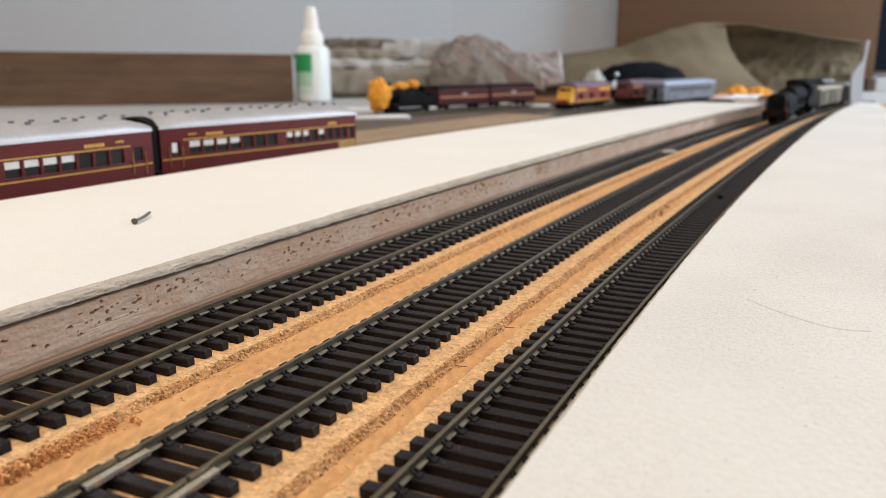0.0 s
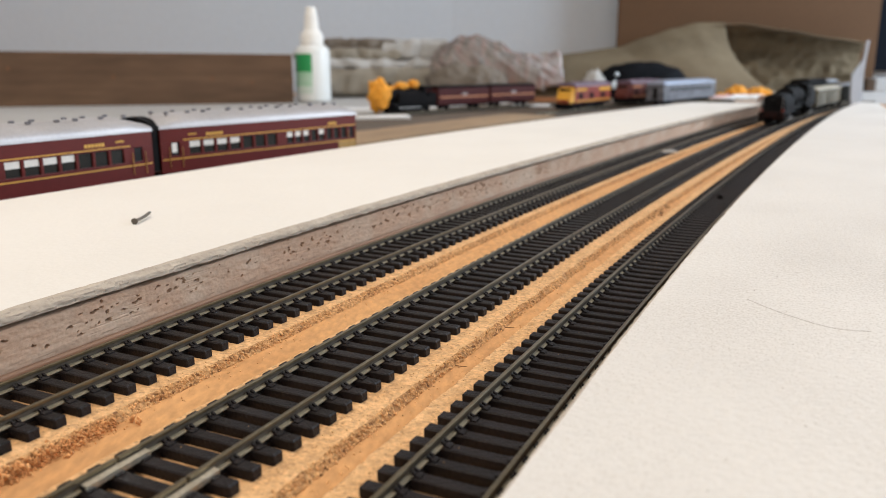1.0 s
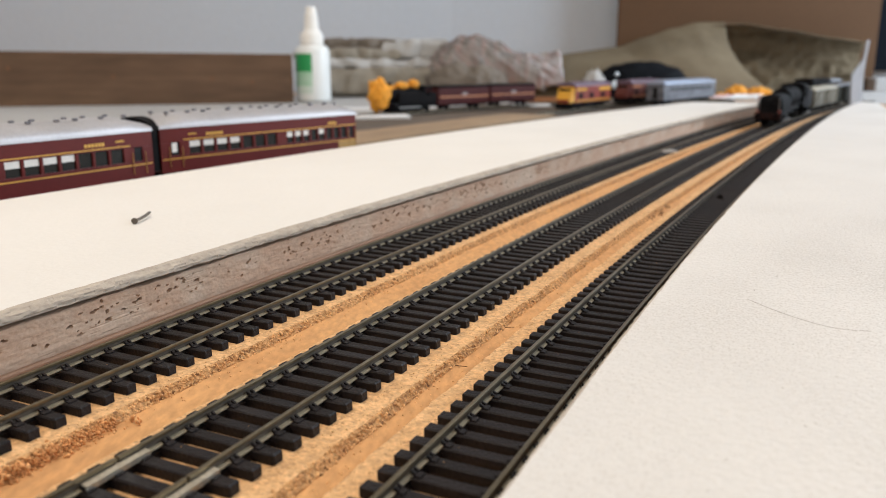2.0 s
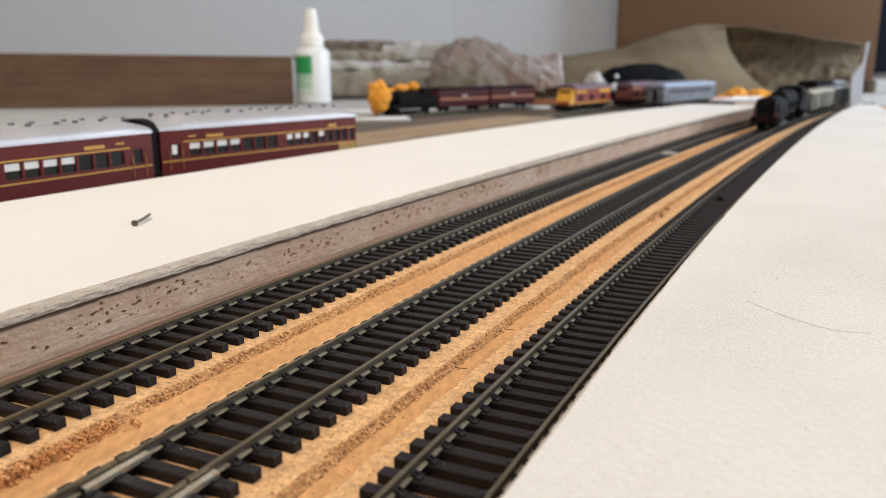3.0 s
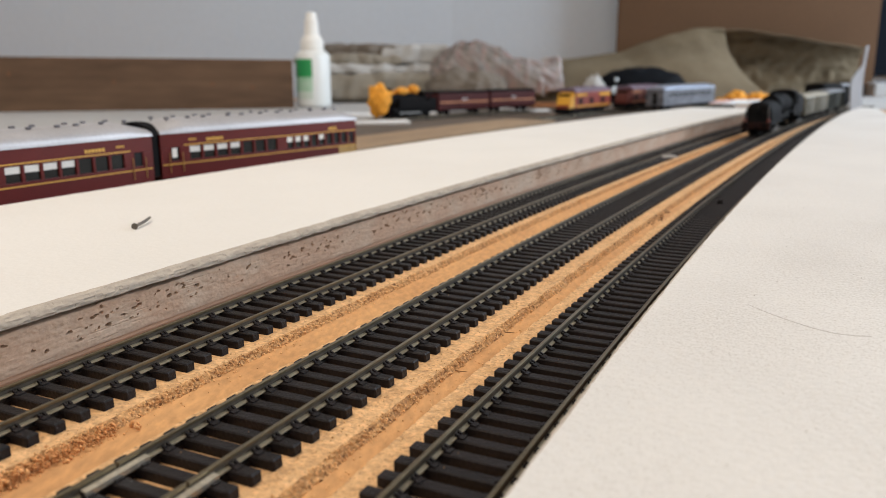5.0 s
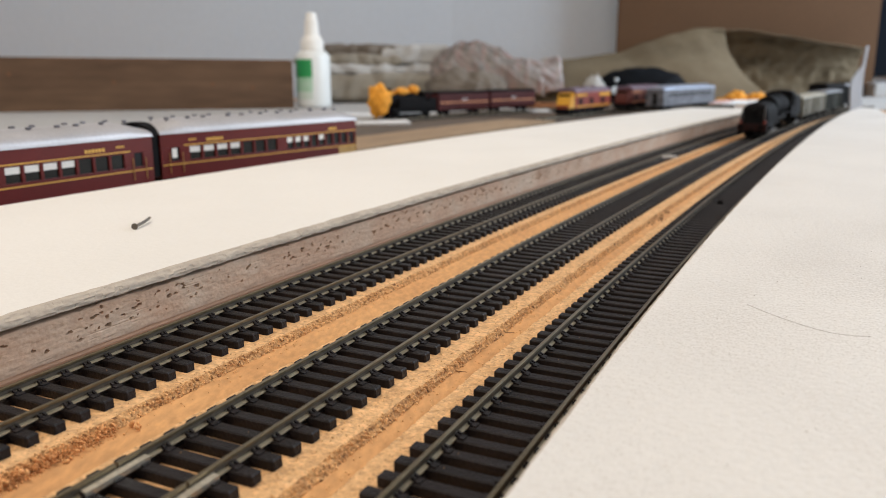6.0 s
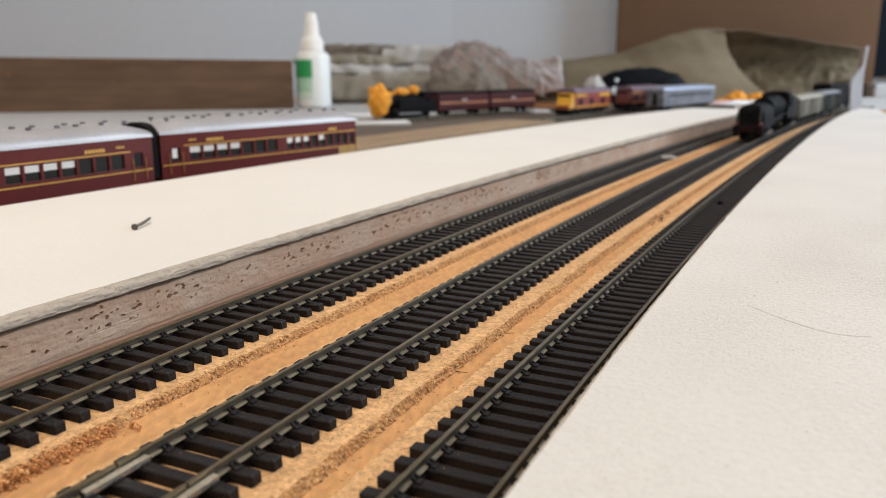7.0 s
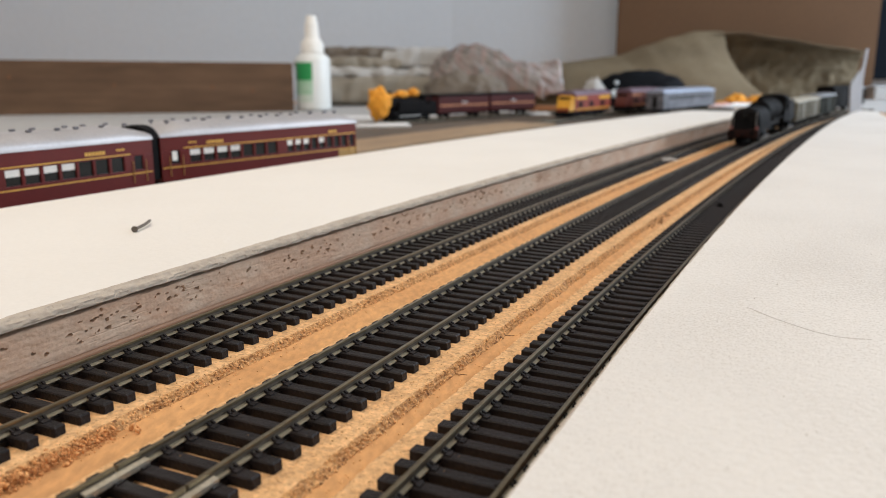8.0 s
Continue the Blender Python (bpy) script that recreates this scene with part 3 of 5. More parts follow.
def platform(name, lo, hi, s0, s1, top, lip, wide, paint, label, rows=6, fine=0.0008, over=-0.0009):
    """A platform: a pitted edge face under a painted top with a worn, chamfered grey rim."""
    t = thing(name, Matrix(), label, "platform", "", "structure")
    sgn = 1 if hi(0.3) > lo(0.3) else -1
    qs = [s0]
    while qs[-1] < s1:
        qs.append(min(s1, qs[-1] + fine + 0.004 * max(0.0, qs[-1] - 0.40) + (0.01 if qs[-1] < 0.05 else 0.0)))
    foot, slot = PLY, top - lip - 0.0017
    levels = [foot + (slot - 0.0002 - foot) * j / rows for j in range(rows + 1)]
    bm = bmesh.new()
    grid = []
    for q in qs:
        x, y, th = at(q, lo(q))
        c, d = sgn * math.cos(th), sgn * math.sin(th)
        drop = 0.0003 * noise.noise((q * 55, 0, 2)) + 0.0002 * noise.noise((q * 260, 0, 6))
        ring = []
        for z in levels:
            patch = noise.noise((q * 22, z * 60, 3.0)) + 0.5 * noise.noise((q * 70, z * 110, 5.0))
            low = abs(z - (slot - 0.0042)) / 0.0052
            pit = noise.noise((q * 290, z * 760, 7.0)) + 0.6 * noise.noise((q * 640, z * 1500, 1.0))
            deep = max(0.0, min(1.0, (pit - 0.52 + 0.42 * patch - 0.30 * low * low) * 11.0))
            crack = max(0.0, min(1.0, (noise.noise((q * 95, z * 1900, 4.0)) - 0.42 + 0.2 * patch) * 8.0))
            dent = 0.0023 * deep + 0.00016 * crack + 0.0002 * noise.noise((q * 200, z * 700, 0.0)) + 0.0005 * max(0.0, patch) + 0.00012 * noise.noise((q * 900, z * 1400, 2.0))
            ring.append(bm.verts.new((x + dent * c, y - dent * d, z)))
        for o, z in ((0.0005, slot + drop), (0.0065, slot + drop), (0.0065, slot + 0.0016)):
            ring.append(bm.verts.new((x + o * c, y - o * d, z)))
        grid.append(ring)
    for a, b in zip(grid, grid[1:]):
        for j in range(len(a) - 1):
            bm.faces.new((a[j], b[j], b[j + 1], a[j + 1]))
    part("edge_face", bm, M["face"], t, "greyish brown pitted board edge")
    bm = bmesh.new()
    rim, tops = [], []
    shape = ((0.0040, 0.25), (0.0002, 0.0), (0.0, 0.10), (0.0001, 0.26), (0.0003, 0.42), (0.0006, 0.58), (0.0011, 0.72), (0.0017, 0.86), (0.0022, 0.95))
    for q in qs:
        x, y, th = at(q, lo(q))
        c, d = math.cos(th) * sgn, math.sin(th) * sgn
        w = 0.00035 * noise.noise((q * 60, 0, 5)) + 0.0002 * noise.noise((q * 260, 0, 9))
        w2 = 0.0008 * noise.noise((q * 34, 2, 5)) + 0.0006 * noise.noise((q * 130, 4, 9)) + 0.0004 * noise.noise((q * 420, 4, 2))
        rr = []
        for k, (o, f) in enumerate(shape):
            o = o * wide / 0.0026
            if k > 1:
                flake = 0.00025 if noise.noise((q * 120, k * 0.75, 8)) > 0.16 else 0.0
                o += (flake + 0.00026 * noise.noise((q * 260, k * 1.0, 1)) + 0.00018 * noise.noise((q * 700, k * 1.5, 3))) * min(1.0, wide / 0.0026)
            z = top - lip + lip * f + (0.0005 * noise.noise((q * 170, k * 1.1, 4)) * lip / 0.003 if k in (1, 2, 3) else 0.0)
            rr.append(bm.verts.new((x + (over + o + w) * c, y - (over + o + w) * d, min(z, top - 0.00003))))
        e = over + wide + 0.0004 + w2 * min(1.0, wide / 0.0026)
        rr.append(bm.verts.new((x + e * c, y - e * d, top)))
        rim.append(rr)
        tops.append((x + e * c, y - e * d, at(q, hi(q))))
    for a, b in zip(rim, rim[1:]):
        for k in range(len(a) - 1):
            bm.faces.new((a[k], b[k], b[k + 1], a[k + 1]))
    part("rim", bm, M["rim"], t, "worn grey rim where the white paint has rubbed off")
    bm = bmesh.new()
    ring = []
    for x, y, b in tops:
        ring.append([bm.verts.new((x, y, top)), bm.verts.new((b[0], b[1], top)), bm.verts.new((b[0], b[1], PLY))])
    for p, r in zip(ring, ring[1:]):
        bm.faces.new((p[0], r[0], r[1], p[1]))
        bm.faces.new((p[1], r[1], r[2], p[2]))
    e = ring[-1]
    x, y, th = at(s1, lo(s1))
    bm.faces.new((e[0], e[1], e[2], bm.verts.new((x, y, PLY))))
    part("platform_top", bm, paint, t, "cream white painted board top")
    return t


TOPW = 0.0148
platform("platform_west", lambda s: side("left", s) - 0.0213, back_west, -0.1, 1.33, TOPW, 0.0030, 0.0026, M["white_clean"], "cream white platform board with a grey pitted edge", 46, 0.00036, -0.0019)
platform("platform_east", lambda s: side("right", s) + 0.0173, lambda s: 0.224 - at(s)[0] + 0.25 * max(0.0, 1.1 - s), -0.25, 1.5, TOP, 0.0022, 0.0008, M["white"], "cream white platform board beside the near track")
bm = bmesh.new()
along(bm, run(lambda s: side("left", s) - 0.0183, -0.1, 1.4), [(-0.0019, PLY), (-0.0019, BED + 0.0013), (-0.0016, BED + 0.0017), (-0.0004, BED + 0.0017), (0.0, BED + 0.0013), (0.0, PLY)])
structure("trim_strip", bm, M["trim"], "thin tan timber strip along the platform foot")


def cork_bed(name, l0, l1, r0, r1):
    """A strip of cork with broken edges: l0, r0 at its top, l1, r1 at its foot."""
    bm = bmesh.new()
    n, rows = 1500, 7
    grid = []
    for i in range(n + 1):
        q = -0.05 + (1.95 + 0.05) * (i / n) ** 1.5
        d = side(name, q)
        ring = []
        for side_sign, a, b in ((-1, l0, l1), (1, r0, r1)):
            pts = []
            for j in range(rows + 1):
                f = j / rows
                w = 0.0007 * noise.noise((q * 75, side_sign, f * 0.6)) + 0.0005 * noise.noise((q * 420, side_sign * 3, f * 3)) + 0.0003 * noise.noise((q * 1100, 5, f * 7))
                x, y, th = at(q, d + a + (b - a) * f ** 0.8 + w)
                pts.append((x, y, BED + (PLY - BED) * f + (0.0 if j in (0, rows) else 0.0004 * noise.noise((q * 900, f * 6, side_sign)))))
            ring += pts[::-1] if side_sign < 0 else pts
        grid.append([bm.verts.new(p) for p in ring])
    for a, b in zip(grid, grid[1:]):
        for j in range(len(a) - 1):
            f = bm.faces.new((a[j], b[j], b[j + 1], a[j + 1]))
            f.material_index = 0 if j == rows else 1
    ob = structure("cork_bed", bm, [M["cork"], M["cork_edge"]], "crumbly tan cork strip under a model track")
    return ob


cork_bed("left", -0.0180, -0.0182, 0.0190, 0.0210)
cork_bed("middle", -0.0178, -0.0185, 0.0211, 0.0229)
cork_bed("right", -0.0212, -0.0218, 0.0172, 0.0176)


def crumbs(name, spots, label, material):
    """Loose crumbs, joined, each a small broken lump at (x, y, z, size)."""
    bm = bmesh.new()
    rnd = random.Random(4)
    for x, y, z, r in spots:
        m = Matrix.Translation((x, y, z + r * 0.35)) @ Euler((rnd.random() * 6, rnd.random() * 6, rnd.random() * 6)).to_matrix().to_4x4() @ Matrix.Diagonal((r, r * rnd.uniform(0.5, 0.9), r * rnd.uniform(0.4, 0.8), 1))
        v = [bm.verts.new(m @ (Vector(p) * rnd.uniform(0.75, 1.25))) for p in ((1, 0, 0), (0, 1, 0), (-1, 0, 0), (0, -1, 0), (0, 0, 1), (0, 0, -1))]
        for k in range(4):
            bm.faces.new((v[k], v[(k + 1) % 4], v[4]))
            bm.faces.new((v[(k + 1) % 4], v[k], v[5]))
    ob = part(name, bm, material, smooth=True)
    return tagged(ob, label, "crumbs", "", "stuff")


rnd = random.Random(11)
spots = []
for name, a in (("left", 0.0202), ("middle", 0.0222)):
    for k in range(3400):
        q = 0.03 + 0.9 * rnd.random() ** 1.7
        f = rnd.random()
        x, y, th = at(q, side(name, q) + a + (f - 0.5) * 0.0018 + rnd.gauss(0, 0.0003))
        spots.append((x, y, BED + (PLY - BED) * min(1, f * 1.05), rnd.uniform(0.00016, 0.00048)))
    for k in range(420):
        q = 0.03 + 0.6 * rnd.random() ** 1.5
        o = rnd.gauss(a + 0.0028, 0.0020)
        if o > a + 0.0014:
            x, y, th = at(q, side(name, q) + o)
            spots.append((x, y, PLY, rnd.uniform(0.00012, 0.0004)))
crumbs("cork_crumbs", spots, "loose reddish tan cork crumbs along the broken edges", M["cork_crumb"])
spots = []
for k in range(1300):
    q = rnd.uniform(0.070, 0.116)
    x, y, th = at(q, side("left", 0.1) + 0.0203 + abs(rnd.gauss(0, 0.0016)))
    spots.append((x, y, PLY + 0.0022 * rnd.random() ** 2, rnd.uniform(0.00018, 0.0005)))
for k in range(90):
    q = rnd.uniform(0.066, 0.120)
    x, y, th = at(q, side("left", 0.1) + 0.0212 + rnd.gauss(0, 0.0022))
    spots.append((x, y, PLY + 0.0016 * rnd.random(), rnd.uniform(0.0005, 0.0011)))
crumbs("cork_crumbs", spots, "loose pile of coarse reddish cork crumbs", M["cork_red"])
spots = [(*at(0.42 + rnd.gauss(0, 0.012), 0.0245 + rnd.gauss(0, 0.0020))[:2], BED - 0.0008, rnd.uniform(0.0004, 0.0011)) for k in range(26)]
crumbs("dark_crumbs", spots, "small heap of dark brown cork crumbs between tracks", M["brown_bit"])
spots = []
for k in range(1100):
    q = 0.03 + 0.6 * rnd.random() ** 1.4
    o, z = rnd.choice(((rnd.uniform(0.0156, 0.0208), BED), (side("right", q) - rnd.uniform(0.0156, 0.0208), BED), (side("left", q) + rnd.uniform(0.0156, 0.0194), BED), (rnd.uniform(0.0156, 0.0208), BED)))
    x, y, th = at(q, o)
    spots.append((x, y, z - 0.00004, rnd.uniform(0.00012, 0.0004)))
crumbs("cork_flecks", spots, "pale loose cork flecks beside the sleepers", M["cork_pale"])

# ---- tracks ----
PITCHY, GAUGE = 0.00649, 0.0172
RAIL = 0.0024


def sleeper_mesh(near_end):
    """A plastic sleeper with the chairs that hold the rails; near_end is its end towards the platform."""
    bm = bmesh.new()
    box(bm, near_end, 0.015, -0.00155, 0.00155, BED, 0.0)
    bmesh.ops.bevel(bm, geom=[e for e in bm.edges if max(v.co.z for v in e.verts) > -0.001], offset=0.00028, segments=1, affect="EDGES")
    for x in (-GAUGE / 2, GAUGE / 2):
        for d in (-1, 1):
            v = box(bm, x + d * 0.0016 - 0.0010, x + d * 0.0016 + 0.0010, -0.0010, 0.0010, -0.0002, 0.0006)
            for p in v:
                if d * (p.co.x - x) > 0.002 and p.co.z > 0:
                    p.co.z -= 0.0003
            for e in (-1, 1):
                v = box(bm, x + d * 0.00105 - 0.0005, x + d * 0.00105 + 0.0005, e * 0.00062 - 0.00028, e * 0.00062 + 0.00028, 0.0003, 0.0012)
                for p in v:
                    if p.co.z > 0.001 and d * (p.co.x - x) > 0.0009:
                        p.co.z -= 0.0004
    for x in (-GAUGE / 2, GAUGE / 2):
        box(bm, x - 0.0010, x + 0.0010, 0.0014, PITCHY - 0.0014, BED + 0.0001, BED + 0.0013)
    me = bpy.data.meshes.new("sleeper")
    bmesh.ops.recalc_face_normals(bm, faces=bm.faces)
    bm.to_mesh(me)
    bm.free()
    me.materials.append(M["sleeper"])
    return me


SLEEPER, SLEEPER_SHORT = sleeper_mesh(-0.015), sleeper_mesh(-0.0137)
TINTS = (2, 2, 1, 1, 0, 0, 0, 0, 0, 1, 1, 2, 2, 2)   # head, darker web and paler foot of the rail
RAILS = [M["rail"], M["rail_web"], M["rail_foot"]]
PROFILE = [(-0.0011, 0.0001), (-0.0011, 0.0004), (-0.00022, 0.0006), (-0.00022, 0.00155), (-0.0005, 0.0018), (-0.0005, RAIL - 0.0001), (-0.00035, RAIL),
           (0.00035, RAIL), (0.0005, RAIL - 0.0001), (0.0005, 0.0018), (0.00022, 0.00155), (0.00022, 0.0006), (0.0011, 0.0004), (0.0011, 0.0001)]


def track(name, first, count, rail_from, rail_to, label, joint=None):
    t = thing("track", Matrix(), label, "track", "model tracks")
    for sg in (-1, 1):
        cuts = [rail_from, rail_to] if joint is None else [rail_from, joint - 0.00035, joint + 0.00035, rail_to]
        for a, b in zip(cuts[::2], cuts[1::2]):
            bm = bmesh.new()
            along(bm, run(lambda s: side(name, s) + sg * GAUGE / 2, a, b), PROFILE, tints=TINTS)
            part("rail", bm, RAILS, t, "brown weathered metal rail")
        if joint is not None:
            bm = bmesh.new()
            along(bm, run(lambda s: side(name, s) + sg * GAUGE / 2, joint - 0.0085, joint + 0.0065, 0.002), [(-0.0019, 0.00005), (-0.0019, 0.0011), (-0.0006, 0.0014), (-0.0006, 0.0009), (0.0006, 0.0009), (0.0006, 0.0014), (0.0019, 0.0011), (0.0019, 0.00005)])
            part("rail_joiner", bm, M["rail_bright"], t, "shiny metal rail joiner")
    for i in range(count):
        s = first + i * PITCHY
        x, y, th = at(s, side(name, s))
        ob = new("sleeper", SLEEPER_SHORT if name == "middle" else SLEEPER)
        ob.parent = t
        ob.matrix_world = pose(x, y, 0, 0, 0, -math.degrees(th))
    return t


LABEL = "black plastic sleepers and weathered brown rails on cork"
track("left", 0.10095 - 22 * PITCHY, 294, -0.06, 1.87, LABEL)
track("middle", 0.10166 - 13 * PITCHY, 285, 0.0, 1.87, LABEL, joint=0.0965)
track("right", 0.11201 - 13 * PITCHY, 232, 0.0, 1.54, LABEL)

# ---- railway vehicles: y runs back from the front end, z up from the rail head ----
WHEELS = []


def wheelset(parent, y, r, x=0.0068, moving=None):
    """Two flanged wheels on an axle, made about its own centre."""
    bm = bmesh.new()
    turn = Matrix.Rotation(math.pi / 2, 4, "Y")
    tube(bm, Matrix.Translation((-x, 0, 0)) @ turn, 0.0012, 0.0012, 2 * x, 8)
    for sg in (-1, 1):
        tube(bm, Matrix.Translation((sg * x if sg > 0 else -x - 0.0024, 0, 0)) @ turn, r, r, 0.0024, 20)
        tube(bm, Matrix.Translation((sg * x - 0.0004, 0, 0)) @ turn, r + 0.0007, r + 0.0007, 0.0008, 20)
        box(bm, sg * (x + 0.0018) - 0.0010, sg * (x + 0.0018) + 0.0010, -r * 0.25, r * 0.25, -r * 0.75, -r * 0.35)
    ob = part("wheelset", bm, M["black"], parent)
    ob.matrix_basis = pose(0, y, r)
    if moving is not None:
        WHEELS.append((ob, y, r, moving))
    return ob


def bogie(parent, y, r=0.0055, moving=None):
    bm = bmesh.new()
    for sg in (-1, 1):
        box(bm, sg * 0.0112 - 0.0009, sg * 0.0112 + 0.0009, y - 0.017, y + 0.017, r - 0.001, r + 0.003)
        for d in (-0.0125, 0.0125):
            box(bm, sg * 0.0118 - 0.0012, sg * 0.0118 + 0.0012, y + d - 0.0022, y + d + 0.0022, r - 0.0022, r + 0.0022)
        box(bm, sg * 0.0118 - 0.0012, sg * 0.0118 + 0.0012, y - 0.004, y + 0.004, r - 0.0026, r + 0.001)
    box(bm, -0.0112, 0.0112, y - 0.003, y + 0.003, r, r + 0.0045)
    part("bogie", bm, M["black"], parent)
    for d in (-0.0125, 0.0125):
        wheelset(parent, y + d, r, moving=moving)


def arch_roof(bm, w, y0, y1, z0, rise, over=0.0008, seg=14, end_drop=0.0):
    """A curved coach roof with its gutter line at z0."""
    cols = []
    n = 10
    for k in range(n + 1):
        f = k / n
        y = y0 + (y1 - y0) * f
        e = min(f, 1 - f) * (y1 - y0)
        drop = end_drop * max(0.0, 1 - e / 0.012) ** 2 if end_drop else 0.0
        ring = []
        for i in range(seg + 1):
            a = math.pi * i / seg
            c = math.cos(a)
            x = -(w / 2 + over) * (abs(c) ** 0.9) * (1 if c > 0 else -1)
            ring.append(bm.verts.new((x, y, z0 + (rise - drop) * max(0.0, math.sin(a)) ** 0.85)))
        cols.append(ring)
    for a, b in zip(cols, cols[1:]):
        for i in range(seg):
            bm.faces.new((a[i], b[i], b[i + 1], a[i + 1]))
        bm.faces.new((a[seg], b[seg], b[0], a[0]))
    bm.faces.new(cols[0])
    bm.faces.new(cols[-1][::-1])


def bars(parent, name, x, y0, y1, z, h, material, n, label):
    """Lettering too small to read, as bars."""
    bm = bmesh.new()
    w = (y1 - y0) / n
    for k in range(n):
        box(bm, x - 0.0001, x + 0.0001, y0 + k * w, y0 + (k + 0.72) * w, z - h / 2, z + h / 2)
    return part(name, bm, material, parent, label)


def passenger_coach(m, label):
    """A maroon coach: groups of seven and eight windows between lined panels, doors at the ends."""
    t = thing("passenger_coach", m, label, "coach", "coaches at the platform")
    L, W = 0.175, 0.033
    h = W / 2
    zb, zg = 0.0075, 0.0346
    wz0, wz1 = 0.0178, 0.0260
    groups = [(0.0210 + 0.0106 * k, 0.0088) for k in range(7)] + [(0.1030 + 0.0079 * k, 0.0062) for k in range(8)]
    doors = [(0.0075, 0.0062), (0.1675, 0.0050)]
    bm = bmesh.new()
    box(bm, -h, h, 0, L, zb, wz0)
    box(bm, -h, h, 0, L, wz1, zg)
    holes = sorted([(y, y + w) for y, w in groups] + [(y, y + w) for y, w in doors])
    edge = 0.0
    for a, b in holes + [(L, L)]:
        for sg in (-1, 1):
            if a > edge + 1e-5:
                box(bm, sg * (h - 0.0006) - 0.0006, sg * (h - 0.0006) + 0.0006, edge, a, wz0, wz1)
        edge = b
    for y in (0.0006, L - 0.0006):
        box(bm, -h + 0.0012, h - 0.0012, y - 0.0006, y + 0.0006, wz0, wz1)
    part("body", bm, M["maroon"], t, "glossy maroon body", bevel=0.0002)
    bm = bmesh.new()
    box(bm, -0.004, 0.004, 0.004, L - 0.004, wz0 - 0.0005, wz1 + 0.0005)
    part("interior", bm, M["dark"], t, "dark interior partition")
    bm = bmesh.new()
    arch_roof(bm, W, -0.0004, L + 0.0004, zg, 0.0088, seg=26, end_drop=0.004)
    part("roof", bm, M["silver"], t, "silver painted curved roof")
    for sg in (-1, 1):
        for k, (y, w) in enumerate(groups):
            bm = bmesh.new()
            box(bm, sg * (h - 0.0012) - 0.0002, sg * (h - 0.0012) + 0.0002, y - 0.0003, y + w + 0.0003, wz0 - 0.0003, wz1 + 0.0003)
            pane = part("window", bm, M["glass"], t, "dark glazed window")
            if k in ((0, 1, 2, 3, 7, 8, 9, 11) if sg > 0 else (3, 4, 5, 6, 7, 9, 10)):
                bm = bmesh.new()
                box(bm, sg * (h - 0.0009) - 0.0001, sg * (h - 0.0009) + 0.0001, y + 0.0003, y + w - 0.0003, wz0 + 0.0045, wz1 - 0.0001)
                part("blind", bm, M["blind"], pane, "half drawn white blind")
        for k, (y, w) in enumerate(doors):
            bm = bmesh.new()
            box(bm, sg * (h - 0.0010) - 0.0003, sg * (h - 0.0010) + 0.0003, y - 0.0002, y + w + 0.0002, wz0 - 0.0002, wz1 + 0.0002)
            d = part("door", bm, M["dark"], t, "dark recessed door window")
            for e in (y - 0.0016, y + w + 0.0016):
                bm = bmesh.new()
                tube(bm, pose(sg * (h + 0.0006), e, zb + 0.003), 0.0002, 0.0002, 0.0125, 8)
                part("handrail", bm, M["yellow_dull"], d, "thin brassy handrail")
            if k == 0 and sg > 0:
                bm = bmesh.new()
                box(bm, sg * (h - 0.0005) - 0.0001, sg * (h - 0.0005) + 0.0001, y + 0.0008, y + w - 0.0018, wz0 + 0.002, wz1 - 0.0004)
                part("blind", bm, M["blind"], d, "white blind in the door")
        for z, th in ((0.0272, 0.0006), (0.0158, 0.0006)):
            bm = bmesh.new()
            box(bm, sg * (h + 0.0001) - 0.0001, sg * (h + 0.0001) + 0.0001, 0.0165 if z > 0.02 else 0.001, L - 0.001, z - th / 2, z + th / 2)
            part("lining", bm, M["yellow"], t, "thin yellow lining")
        bars(t, "lettering", sg * (h + 0.0001), 0.034, 0.0475, 0.0296, 0.0019, M["yellow"], 6, "small yellow lettering")
        bars(t, "lettering", sg * (h + 0.0001), 0.0205, 0.0265, 0.0303, 0.0010, M["yellow"], 4, "small yellow lettering")
        bars(t, "lettering", sg * (h + 0.0001), 0.1445, 0.1535, 0.0296, 0.0019, M["yellow"], 4, "small yellow lettering")
        bm = bmesh.new()
        box(bm, sg * (h + 0.0001) - 0.0001, sg * (h + 0.0001) + 0.0001, 0.155, L - 0.001, 0.0095, 0.0155)
        part("corner_panel", bm, M["yellow_dull"], t, "dull yellow corner panel")
    rnd = random.Random(3)
    for k in range(11):
        y = 0.012 + k * 0.0152
        for sg in (-1, 1):
            bm = bmesh.new()
            yy, x = y + rnd.uniform(-0.003, 0.003), sg * 0.0068
            tube(bm, pose(x, yy, zg + 0.0068), 0.0005, 0.0005, 0.0022, 8)
            tube(bm, Matrix.Translation((x, yy - 0.0014, zg + 0.0090)) @ Matrix.Rotation(-math.pi / 2, 4, "X"), 0.0007, 0.0007, 0.0028, 8)
            part("roof_vent", bm, M["vent"], t, "small grey roof vent")
    bm = bmesh.new()
    box(bm, -0.0150, 0.0150, -0.0054, 0.0, 0.010, 0.0350)
    arch_roof(bm, 0.0295, -0.0054, -0.0005, 0.0350, 0.0070)
    part("gangway", bm, M["black"], t, "black folded gangway")
    bm = bmesh.new()
    box(bm, -h + 0.002, h - 0.002, 0.002, L - 0.002, zb - 0.0015, zb)
    box(bm, -0.008, 0.008, L / 2 - 0.02, L / 2 + 0.02, zb - 0.004, zb - 0.001)
    part("underframe", bm, M["black"], t)
    bogie(t, 0.026)
    bogie(t, L - 0.026)
    return t


